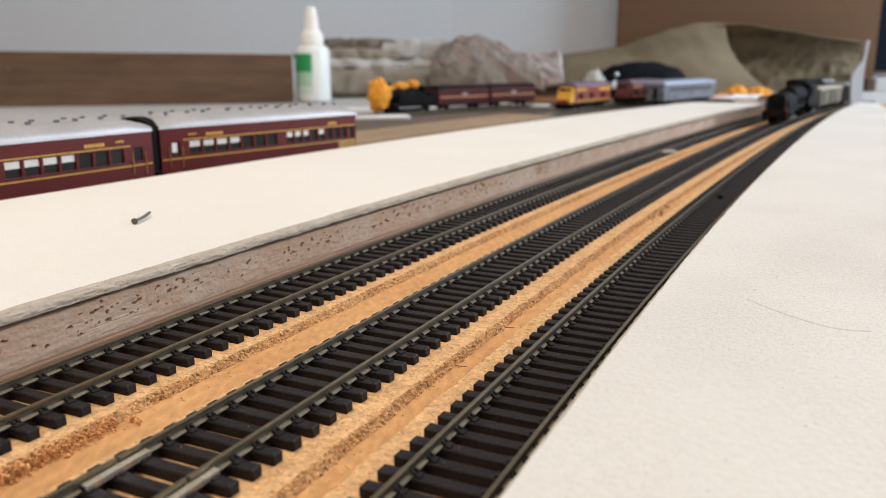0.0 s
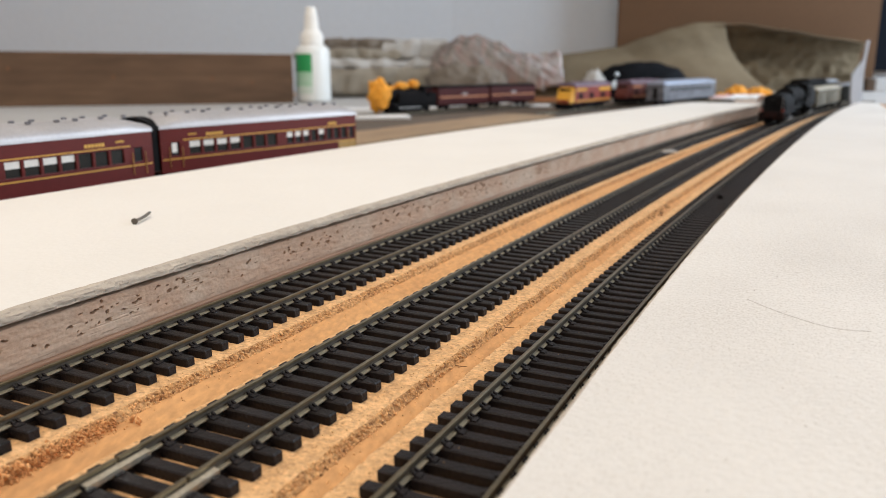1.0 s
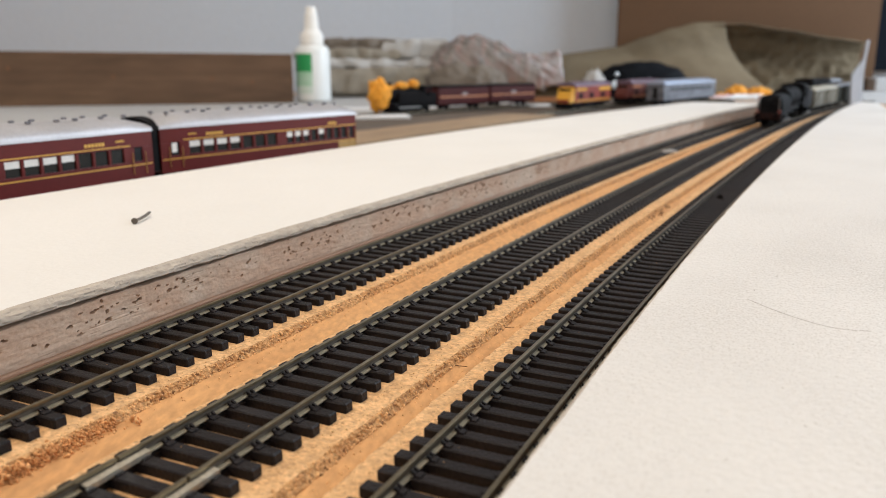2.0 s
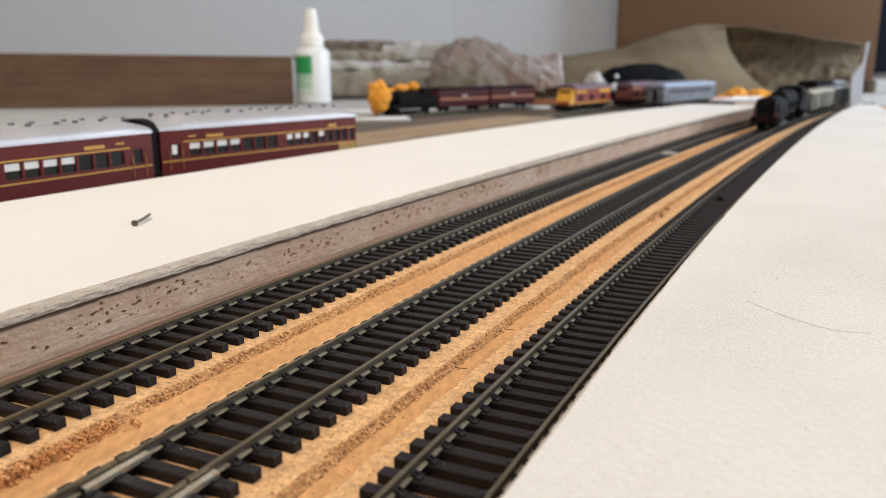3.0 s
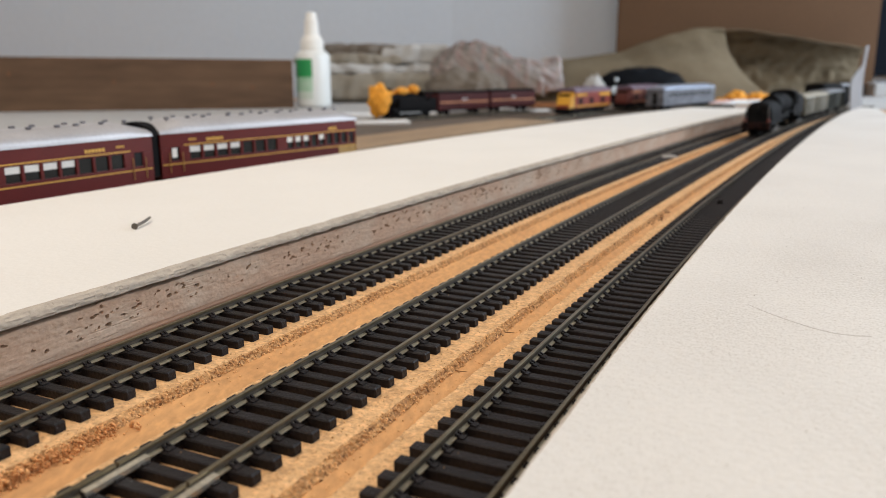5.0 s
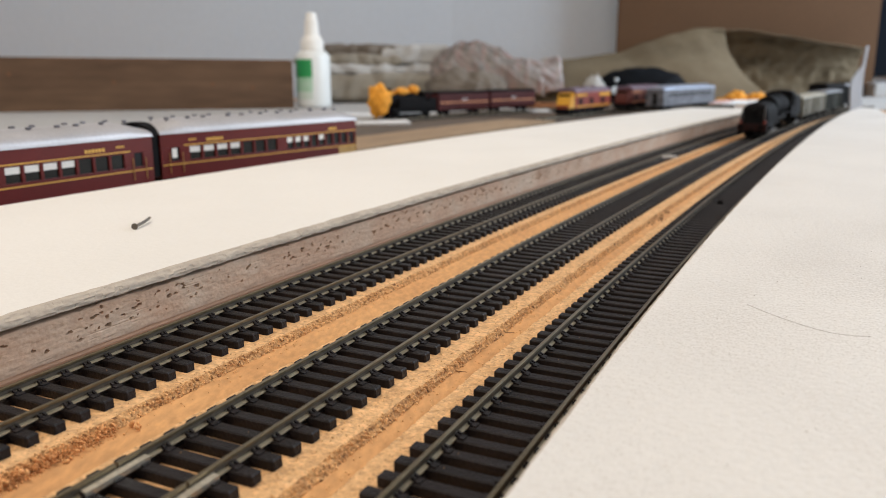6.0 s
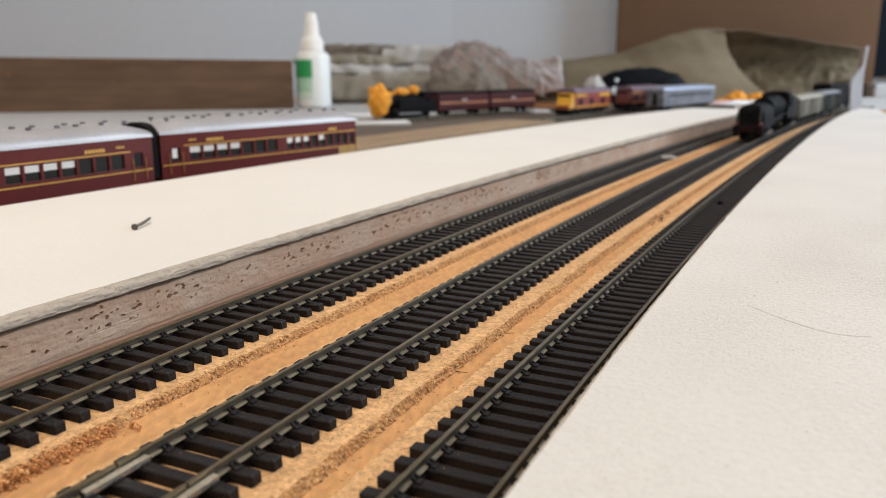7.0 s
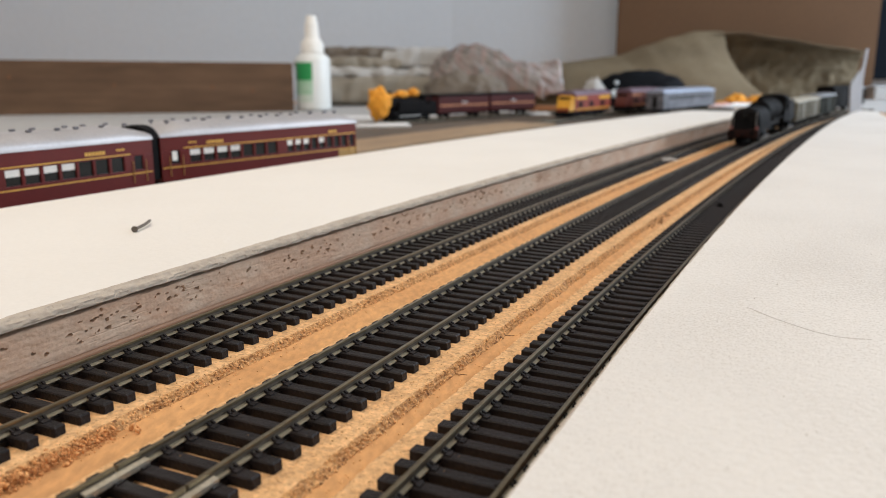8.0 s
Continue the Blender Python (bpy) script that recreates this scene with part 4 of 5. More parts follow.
def goods_van(m, label, L, body, roof, line=None, moving=None, W=0.031, zt=0.033, rise=0.004, group="", marks=True):
    """A short van with planked or panelled sides under a curved roof."""
    t = thing("goods_van", m, label, "van", group)
    h = W / 2
    bm = bmesh.new()
    box(bm, -h, h, 0, L, 0.009, zt)
    n = max(4, int(L / 0.011))
    for k in range(n + 1):
        y = L * k / n
        for sg in (-1, 1):
            rib = bmesh.new()
            box(rib, sg * h - 0.0005, sg * h + 0.0005, max(0, y - 0.0006), min(L, y + 0.0006), 0.009, zt - 0.0005)
            part("rib", rib, body, t)
    part("body", bm, body, t, bevel=0.0003)
    bm = bmesh.new()
    arch_roof(bm, W, -0.0008, L + 0.0008, zt, rise)
    part("roof", bm, roof, t)
    for sg in (-1, 1):
        bm = bmesh.new()
        box(bm, sg * (h + 0.0006) - 0.0003, sg * (h + 0.0006) + 0.0003, L * 0.38, L * 0.62, 0.010, zt - 0.003)
        part("sliding_door", bm, body, t)
        if line:
            bm = bmesh.new()
            box(bm, sg * (h + 0.0010) - 0.0001, sg * (h + 0.0010) + 0.0001, 0.002, L - 0.002, 0.0195, 0.0225)
            part("lining", bm, line, t, "dull orange line")
        if marks:
            bars(t, "marking", sg * (h + 0.0011), L * 0.45, L * 0.56, 0.0255, 0.0032, M["sheet"], 2, "small pale marking")
    bm = bmesh.new()
    box(bm, -h + 0.003, h - 0.003, 0.001, L - 0.001, 0.0065, 0.009)
    for y in (-0.003, L):
        box(bm, -0.0015, 0.0015, y, y + 0.003, 0.007, 0.0095)
    for sg in (-1, 1):
        for y in (L * 0.2, L * 0.8):
            box(bm, sg * 0.0105 - 0.0008, sg * 0.0105 + 0.0008, y - 0.004, y + 0.004, 0.003, 0.0075)
    part("underframe", bm, M["black"], t)
    for y in (L * 0.2, L * 0.8):
        wheelset(t, y, 0.0058, moving=moving)
    return t


def wheel_unit(t, y0, y1, r, moving, small=()):
    """An engine unit: frame, cylinders, rods, driving wheels and small guiding wheels."""
    lie = Matrix.Rotation(-math.pi / 2, 4, "X")
    bm = bmesh.new()
    box(bm, -0.0105, 0.0105, y0, y1, 0.0062, 0.0125)
    part("engine_frame", bm, M["black"], t)
    n = 4
    first, last = y0 + (y1 - y0) * 0.24, y1 - (y1 - y0) * 0.12
    for sg in (-1, 1):
        bm = bmesh.new()
        tube(bm, Matrix.Translation((sg * 0.0130, y0 + 0.004, 0.0100)) @ lie, 0.0042, 0.0042, 0.017, 16)
        tube(bm, Matrix.Translation((sg * 0.0118, y0 + 0.005, 0.0142)) @ lie, 0.0026, 0.0026, 0.015, 12)
        part("cylinder", bm, M["black_grey"], t)
        bm = bmesh.new()
        box(bm, sg * 0.0142 - 0.0005, sg * 0.0142 + 0.0005, first - 0.003, last + 0.003, r - 0.0028, r - 0.0012)
        part("coupling_rod", bm, M["steel"], t, "grey steel rod")
        bm = bmesh.new()
        box(bm, sg * 0.0150 - 0.0004, sg * 0.0150 + 0.0004, y0 + 0.018, first + (last - first) * 0.5, r - 0.0014, r - 0.0002)
        part("piston_rod", bm, M["steel"], t, "grey steel rod")
    for k in range(n):
        wheelset(t, first + (last - first) * k / (n - 1), r, moving=moving)
    for y in small:
        wheelset(t, y, 0.0050, moving=moving)


def cab(t, c0, c1, w, z0, z1, rise):
    bm = bmesh.new()
    for sg in (-1, 1):
        x = sg * (w - 0.0006)
        sill = z0 + (z1 - z0) * 0.5
        box(bm, x - 0.0006, x + 0.0006, c0, c1, z0, sill)
        box(bm, x - 0.0006, x + 0.0006, c0, c0 + 0.005, sill, z1)
        box(bm, x - 0.0006, x + 0.0006, c1 - 0.004, c1, sill, z1)
    box(bm, -w + 0.0012, w - 0.0012, c0, c0 + 0.0012, z0, z1)
    part("cab", bm, M["black"], t)
    bm = bmesh.new()
    arch_roof(bm, 2 * w, c0 - 0.002, c1 + 0.003, z1, rise)
    part("cab_roof", bm, M["black_grey"], t)


def buffers(t, w):
    lie = Matrix.Rotation(-math.pi / 2, 4, "X")
    bm = bmesh.new()
    box(bm, -w, w, 0.0, 0.002, 0.0075, 0.0150)
    beam = part("buffer_beam", bm, M["red_dull"], t, "dull dark red buffer beam", bevel=0.0003)
    for sg in (-1, 1):
        bm = bmesh.new()
        tube(bm, Matrix.Translation((sg * 0.0095, -0.0048, 0.0118)) @ lie, 0.0026, 0.0012, 0.0048, 14)
        part("buffer", bm, M["black_grey"], beam)
    bm = bmesh.new()
    box(bm, -0.0012, 0.0012, -0.0040, 0.0, 0.0088, 0.0112)
    part("coupler", bm, M["black"], beam)


def articulated_locomotive(m, label, moving):
    """A long black steam locomotive: a rounded water tank over the front engine, a boiler and cab, a coal bunker behind."""
    t = thing("steam_locomotive", m, label, "locomotive")
    lie = Matrix.Rotation(-math.pi / 2, 4, "X")
    w = 0.0152
    buffers(t, w)
    bm = bmesh.new()
    box(bm, -w, w, 0.002, 0.0833, 0.0125, 0.0142)
    part("running_board", bm, M["black"], t)
    # front water tank: rounded shoulders, raked front
    bm = bmesh.new()
    rings = []
    for y, f in ((0.008, 0.80), (0.010, 0.92), (0.014, 0.985), (0.020, 1.0), (0.0729, 1.0), (0.0764, 0.97)):
        ring = []
        for i in range(21):
            a = math.pi * i / 20
            c, q = math.cos(a), math.sin(a)
            ring.append(bm.verts.new((0.0148 * min(1, f + 0.05) * (abs(c) ** 0.6) * (1 if c > 0 else -1), y, 0.0142 + 0.0225 * f * q ** 0.62)))
        rings.append(ring)
    for a, b in zip(rings, rings[1:]):
        for i in range(20):
            bm.faces.new((a[i], a[i + 1], b[i + 1], b[i]))
    bm.faces.new(rings[0])
    bm.faces.new(rings[-1][::-1])
    tank = part("water_tank", bm, M["black_grey"], t, "dull black round-shouldered water tank")
    for y in (0.0260, 0.0451, 0.0642):
        bm = bmesh.new()
        tube(bm, pose(0, y, 0.0362), 0.0032, 0.0030, 0.0016, 14)
        part("filler_lid", bm, M["black"], tank)
    bm = bmesh.new()
    tube(bm, Matrix.Translation((0, 0.0060, 0.0300)) @ lie, 0.0030, 0.0030, 0.0050, 16)
    lamp = part("headlamp", bm, M["black_grey"], t)
    bm = bmesh.new()
    tube(bm, Matrix.Translation((0, 0.0056, 0.0300)) @ lie, 0.0023, 0.0023, 0.0005, 16)
    part("lens", bm, M["glass"], lamp, "dark lamp lens")
    for sg in (-1, 1):
        bm = bmesh.new()
        tube(bm, pose(sg * 0.0112, 0.0062, 0.0145), 0.0003, 0.0003, 0.018, 8)
        part("handrail", bm, M["steel"], t, "thin steel handrail")
        bm = bmesh.new()
        tube(bm, Matrix.Translation((sg * 0.0124, 0.0032, 0.0168)) @ lie, 0.0014, 0.0014, 0.0030, 12)
        part("marker_lamp", bm, M["red"], t, "small red marker lamp")
        bm = bmesh.new()
        box(bm, sg * 0.0128 - 0.002, sg * 0.0128 + 0.002, 0.004, 0.010, 0.0025, 0.0125)
        part("step", bm, M["black"], t)
    wheel_unit(t, 0.010, 0.0833, 0.0074, moving, small=(0.014,))
    # boiler unit
    bm = bmesh.new()
    lathe(bm, Matrix.Translation((0, 0.0851, 0.0300)) @ lie, [(0.0001, -0.0010), (0.0100, -0.0008), (0.0122, 0.0005), (0.0122, 0.021), (0.0118, 0.0214), (0.0118, 0.052), (0.0122, 0.0525), (0.0126, 0.095), (0.0001, 0.096)], 30)
    boiler = part("boiler", bm, M["black_grey"], t, "dull black boiler")
    for y in (0.1146, 0.1285, 0.1441, 0.1597):
        bm = bmesh.new()
        tube(bm, Matrix.Translation((0, y, 0.0300)) @ lie, 0.0129, 0.0129, 0.0012, 30, caps=False)
        part("boiler_band", bm, M["black"], boiler)
    for y, r0, r1, hh, nm in ((0.0955, 0.0042, 0.0046, 0.0046, "chimney"), (0.1215, 0.0056, 0.0042, 0.0042, "steam_dome"), (0.1406, 0.0060, 0.0050, 0.0036, "sand_dome")):
        bm = bmesh.new()
        lathe(bm, pose(0, y, 0.0405), [(r0 * 1.15, 0), (r0 * 0.9, 0.0015), (r0 * 0.85, hh * 0.75), (r1, hh * 0.85), (r1 * 0.6, hh)], 18)
        part(nm, bm, M["black_grey"], t)
    bm = bmesh.new()
    box(bm, -0.0100, 0.0100, 0.0799, 0.2187, 0.0130, 0.0185)
    for sg in (-1, 1):
        box(bm, sg * 0.0135 - 0.0016, sg * 0.0135 + 0.0016, 0.0972, 0.1805, 0.0200, 0.0212)
    part("bridge_frame", bm, M["black"], t)
    cab(t, 0.1797, 0.2048, 0.0155, 0.0140, 0.0410, 0.0060)
    # coal bunker over the rear engine
    bm = bmesh.new()
    box(bm, -0.0148, 0.0148, 0.2170, 0.2760, 0.0135, 0.0345)
    for sg in (-1, 1):
        box(bm, sg * 0.0143 - 0.0005, sg * 0.0143 + 0.0005, 0.2170, 0.2580, 0.0345, 0.0400)
    bunker = part("bunker", bm, M["black"], t, bevel=0.0006)
    bm = bmesh.new()
    rnd = random.Random(8)
    for k in range(90):
        x, y = rnd.uniform(-0.012, 0.012), rnd.uniform(0.2205, 0.2560)
        bmesh.ops.create_icosphere(bm, subdivisions=1, radius=rnd.uniform(0.0014, 0.0026), matrix=pose(x, y, 0.0355 + 0.004 * (1 - (x / 0.013) ** 2) * rnd.random(), rnd.random() * 90))
    part("coal", bm, M["coal"], bunker, "heaped black coal")
    wheel_unit(t, 0.2100, 0.2740, 0.0066, moving, small=(0.269,))
    return t


def tank_locomotive(m, label, L=0.105):
    """A small black tank locomotive: boiler, chimney, domes, side tanks, cab and bunker."""
    t = thing("steam_locomotive", m, label, "locomotive")
    k = L / 0.15
    lie = Matrix.Rotation(-math.pi / 2, 4, "X")
    bm = bmesh.new()
    lathe(bm, Matrix.Translation((0, 0.010 * k, 0.0265)) @ lie, [(0.0001, -0.0012), (0.0080, -0.0010), (0.0106, 0.0), (0.0112, 0.001), (0.0112, 0.020 * k), (0.0108, 0.0205 * k), (0.0108, 0.062 * k), (0.0114, 0.063 * k), (0.0118, 0.098 * k), (0.0001, 0.099 * k)], 28)
    part("boiler", bm, M["black"], t, "dull black boiler")
    bm = bmesh.new()
    lathe(bm, Matrix.Translation((0, 0.0092 * k, 0.0265)) @ lie, [(0.0001, -0.0020), (0.0045, -0.0016), (0.0072, -0.0002), (0.0074, 0.0012)], 24)
    part("smokebox_door", bm, M["black_grey"], t, "rounded dark grey smokebox door")
    for y, r0, r1, hh, nm in ((0.020, 0.0034, 0.0040, 0.0115, "chimney"), (0.046, 0.0052, 0.0040, 0.0058, "steam_dome"), (0.068, 0.0048, 0.0036, 0.0052, "sand_dome")):
        bm = bmesh.new()
        lathe(bm, pose(0, y * k, 0.0345), [(r0 * 1.15, 0), (r0 * 0.85, 0.0020), (r0 * 0.82, hh * 0.75), (r1, hh * 0.85), (r1 * (0.9 if nm == "chimney" else 0.5), hh)], 18)
        part(nm, bm, M["black_grey"], t)
    bm = bmesh.new()
    w = 0.0150
    box(bm, -w, w, 0.002, L - 0.001, 0.0140, 0.0155)
    box(bm, -w + 0.003, w - 0.003, 0.004, L - 0.002, 0.0075, 0.0140)
    part("running_board", bm, M["black"], t)
    buffers(t, w)
    c0, c1 = 0.106 * k, 0.128 * k
    for sg in (-1, 1):
        bm = bmesh.new()
        tube(bm, Matrix.Translation((sg * 0.0128, 0.012 * k, 0.0105)) @ lie, 0.0040, 0.0040, 0.017 * k, 16)
        part("cylinder", bm, M["black"], t)
        bm = bmesh.new()
        box(bm, sg * 0.0138 - 0.0006, sg * 0.0138 + 0.0006, 0.028 * k, 0.096 * k, 0.0068, 0.0086)
        part("coupling_rod", bm, M["steel"], t, "grey steel rod")
        bm = bmesh.new()
        box(bm, sg * 0.0118 - 0.0034, sg * 0.0118 + 0.0034, 0.030 * k, c0, 0.0155, 0.0315)
        part("side_tank", bm, M["black"], t, bevel=0.0006)
    cab(t, c0, c1, w, 0.0155, 0.0365, 0.0045)
    bm = bmesh.new()
    box(bm, -w + 0.001, w - 0.001, c1, L - 0.002, 0.0155, 0.0300)
    part("bunker", bm, M["black"], t, bevel=0.0006)
    for y in (0.040, 0.064, 0.088):
        wheelset(t, y * k, 0.0095)
    for y in (0.018, 0.122):
        wheelset(t, y * k, 0.0055)
    return t


def diesel(m, label, body, nose, roof, stripe, L=0.172):
    """A diesel locomotive with a raked nose."""
    t = thing("diesel_locomotive", m, label, "locomotive", "stored diesels")
    w = 0.0165
    bm = bmesh.new()
    box(bm, -w, w, 0.016, L, 0.0105, 0.0380)
    part("body", bm, body, t, bevel=0.0012)
    bm = bmesh.new()
    v = box(bm, -w, w, 0.0, 0.016, 0.0105, 0.0375)
    for q in v:
        if q.co.y < 0.001:
            q.co.x *= 0.72
            if q.co.z > 0.03:
                q.co.y += 0.0095
                q.co.z -= 0.0015
    bmesh.ops.bevel(bm, geom=list(bm.edges), offset=0.0022, segments=3, affect="EDGES")
    n = part("nose", bm, nose, t, "rounded nose in warning colour", smooth=False)
    bm = bmesh.new()
    box(bm, -0.0100, 0.0100, 0.0066, 0.0086, 0.0305, 0.0345)
    part("windscreen", bm, M["glass"], n, "dark windscreen")
    bm = bmesh.new()
    box(bm, -0.0105, 0.0105, 0.0003, 0.002, 0.0115, 0.0165)
    part("nose_band", bm, body, n, "red band across the nose")
    for sg in (-1, 1):
        bm = bmesh.new()
        box(bm, sg * (w + 0.0001) - 0.0002, sg * (w + 0.0001) + 0.0002, 0.018, 0.062, 0.0300, 0.0340)
        part("stripe", bm, stripe, t, "short yellow stripe")
        bm = bmesh.new()
        box(bm, sg * (w + 0.0001) - 0.0002, sg * (w + 0.0001) + 0.0002, 0.118, L - 0.003, 0.0290, 0.0345)
        part("stripe", bm, stripe, t, "broad yellow stripe")
        bm = bmesh.new()
        box(bm, sg * (w + 0.0001) - 0.0002, sg * (w + 0.0001) + 0.0002, 0.018, L - 0.003, 0.0125, 0.0145)
        part("stripe", bm, stripe, t, "thin yellow stripe")
        for y in (0.028, 0.075, 0.125):
            bm = bmesh.new()
            box(bm, sg * (w + 0.0004) - 0.0004, sg * (w + 0.0004) + 0.0004, y, y + 0.016, 0.0170, 0.0265)
            part("side_grille", bm, M["red_dull"], t)
    bm = bmesh.new()
    arch_roof(bm, 2 * w - 0.001, 0.013, L - 0.0005, 0.0378, 0.0065)
    for y in (0.05, 0.09, 0.13):
        tube(bm, pose(0, y, 0.043), 0.006, 0.0055, 0.0025, 16)
    part("roof", bm, roof, t)
    bm = bmesh.new()
    box(bm, -w + 0.002, w - 0.002, 0.002, L - 0.002, 0.0078, 0.0105)
    box(bm, -w + 0.003, w - 0.003, 0.065, 0.108, 0.0030, 0.0080)
    box(bm, -w + 0.003, w - 0.003, 0.0, 0.004, 0.0015, 0.0105)
    part("underframe", bm, M["black"], t, bevel=0.0006)
    bogie(t, 0.034)
    bogie(t, L - 0.034)
    return t


def silver_coach(m, label, L=0.285):
    t = thing("silver_coach", m, label, "coach")
    w = 0.0165
    bm = bmesh.new()
    box(bm, -w, w, 0, L, 0.0085, 0.0380)
    part("body", bm, M["fluted"], t, "dull grey fluted metal sides")
    bm = bmesh.new()
    arch_roof(bm, 2 * w, -0.0004, L + 0.0004, 0.0380, 0.0080, end_drop=0.003)
    part("roof", bm, M["roof_blue"], t, "smooth pale metallic roof")
    for sg in (-1, 1):
        for k in range(13):
            y = 0.030 + k * 0.0180
            bm = bmesh.new()
            box(bm, sg * (w + 0.0001) - 0.0003, sg * (w + 0.0001) + 0.0003, y, y + 0.011, 0.0245, 0.0315)
            part("window", bm, M["glass"], t, "dark glazed window")
    bm = bmesh.new()
    box(bm, -0.0045, 0.0045, -0.0006, 0.001, 0.0105, 0.0320)
    part("end_door", bm, M["dark"], t, "dark end door")
    bm = bmesh.new()
    box(bm, -w + 0.002, w - 0.002, 0.002, L - 0.002, 0.0065, 0.0085)
    part("underframe", bm, M["black"], t)
    bogie(t, 0.035)
    bogie(t, L - 0.035)
    return t


def on_line(s, off, length=0.1):
    """The pose of a vehicle whose front is at s, from the line under its two ends."""
    o = off if callable(off) else (lambda q: off)
    a, b = at(s + length * 0.18, o(s)), at(s + length * 0.82, o(s + length))
    turn = math.atan2(b[0] - a[0], b[1] - a[1])
    x, y = a[0] - length * 0.18 * math.sin(turn), a[1] - length * 0.18 * math.cos(turn)
    return pose(x, y, RAIL, 0, 0, -math.degrees(turn))


# storage tracks
def yard_track(off, s0, s1):
    t = thing("storage_track", Matrix(), "dull storage track of dark sleepers and thin rails", "track", "storage tracks")
    for sg in (-1, 1):
        bm = bmesh.new()
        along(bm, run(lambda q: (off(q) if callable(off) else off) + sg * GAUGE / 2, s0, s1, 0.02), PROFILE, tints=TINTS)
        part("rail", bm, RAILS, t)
    bm = bmesh.new()
    q = s0
    while q < s1:
        x, y, th = at(q, off(q) if callable(off) else off)
        m = pose(x, y, 0, 0, 0, -math.degrees(th))
        v = box(bm, -0.015, 0.015, -0.0015, 0.0015, BED, 0.0)
        for p in v:
            p.co = m @ p.co
        q += PITCHY
    tagged(part("sleeper_strip", bm, M["sleeper"], t, "row of dark plastic sleepers"), kind="stuff")


OFF_C = lambda q: -0.545 + (q - 1.07) * 0.175
yard_track(-0.268, -0.1, 1.95)
yard_track(-0.350, 1.14, 1.9)
yard_track(OFF_C, 0.85, 1.6)

COACH = passenger_coach(on_line(0.349, lambda q: -0.272 + max(0, q - 0.36) * 0.10, 0.175), "maroon passenger coach with a silver roof and yellow lining")
copy_thing(COACH, on_line(0.343 - 0.175, -0.272, 0.175) @ pose(0, 0.175, 0, 0, 0, 180))

LOCO_T = tank_locomotive(on_line(1.018, OFF_C, 0.11), "small black tank locomotive with yellow foam packing")


def foam(parent, x, y, z, r, seed, stretch=(1, 1, 1)):
    bm = bmesh.new()
    bmesh.ops.create_icosphere(bm, subdivisions=4, radius=1)
    for v in bm.verts:
        n = v.co.normalized()
        d = 1 + 0.26 * noise.noise(n * 1.7 + Vector((seed, 0, 0))) + 0.30 * noise.noise(n * 3.6 + Vector((0, seed, 0))) + 0.10 * noise.noise(n * 9)
        v.co = Vector((n.x * stretch[0], n.y * stretch[1], n.z * stretch[2])) * r * d + Vector((x, y, z))
    return part("packing_foam", bm, M["foam"], parent, "lump of orange yellow packing foam", smooth=True)


foam(LOCO_T, 0, -0.008, 0.0275, 0.0200, 1.0, (0.95, 0.75, 1.18))
foam(LOCO_T, 0, 0.038, 0.0405, 0.0085, 4.0, (1, 1.6, 0.7))
foam(LOCO_T, 0, 0.064, 0.0425, 0.0085, 7.0, (1, 1.1, 0.9))
foam(LOCO_T, 0, 0.018, 0.036, 0.005, 9.0, (1, 0.8, 1.2))
V1 = goods_van(on_line(1.127, OFF_C, 0.120), "maroon covered van with a dark grey roof", 0.120, M["maroon_old"], M["black_grey"], M["orange"], group="stored vans", zt=0.036)
copy_thing(V1, on_line(1.255, OFF_C, 0.120))
diesel(on_line(1.225, -0.352, 0.172), "red diesel locomotive with a yellow nose and stripes", M["red"], M["bright_yellow"], M["purple"], M["bright_yellow"])
diesel(on_line(1.452, -0.345, 0.172), "dark red diesel locomotive with a purple-grey roof", M["red_orange"], M["red_orange"], M["purple"], M["orange"])
silver_coach(on_line(1.425, -0.2665, 0.285), "dull silver coach with a pale metallic roof")


# ---- things at the back, in the room's axes ----
def grid_sheet(name, fn, nu, nv, material, m, label, category, thick=0.002, smooth=True):
    bm = bmesh.new()
    g = [[bm.verts.new(fn(i / nu, j / nv)) for j in range(nv + 1)] for i in range(nu + 1)]
    for i in range(nu):
        for j in range(nv):
            bm.faces.new((g[i][j], g[i + 1][j], g[i + 1][j + 1], g[i][j + 1]))
    ob = part(name, bm, material, None, "", smooth)
    ob.matrix_world = m
    if thick:
        s = ob.modifiers.new("thickness", "SOLIDIFY")
        s.thickness = thick
    return tagged(ob, label, category)


def lerp_list(pts, u):
    for (a, va), (b, vb) in zip(pts, pts[1:]):
        if u <= b:
            f = (u - a) / (b - a)
            f = f * f * (3 - 2 * f) * 0.5 + f * 0.5
            return va + (vb - va) * f
    return pts[-1][1]


def folds(p, size, depth, seed=0.0):
    a = noise.noise(p * size + Vector((seed, 0, 0)))
    b = noise.noise(p * size * 2.3 + Vector((0, seed, 3)))
    return depth * (1 - 2 * abs(a)) * 0.7 + depth * 0.4 * b


# wooden plank on edge before the wall
t = thing("plank", room(-0.98, 1.52, 0, math.degrees(math.atan2(0.16, 0.665))), "rough brown timber plank standing on its edge", "plank")
bm = bmesh.new()
v = box(bm, -0.1, 0.684, 0, 0.022, BED + 0.001, 0.0985)
for q in v:
    if q.co.x < 0 and q.co.z > 0.05:
        q.co.z += 0.009
bmesh.ops.bisect_plane(bm, geom=bm.verts[:] + bm.edges[:] + bm.faces[:], plane_co=(0.3, 0, 0), plane_no=(1, 0, 0))
part("board", bm, M["plank"], t, bevel=0.0015)
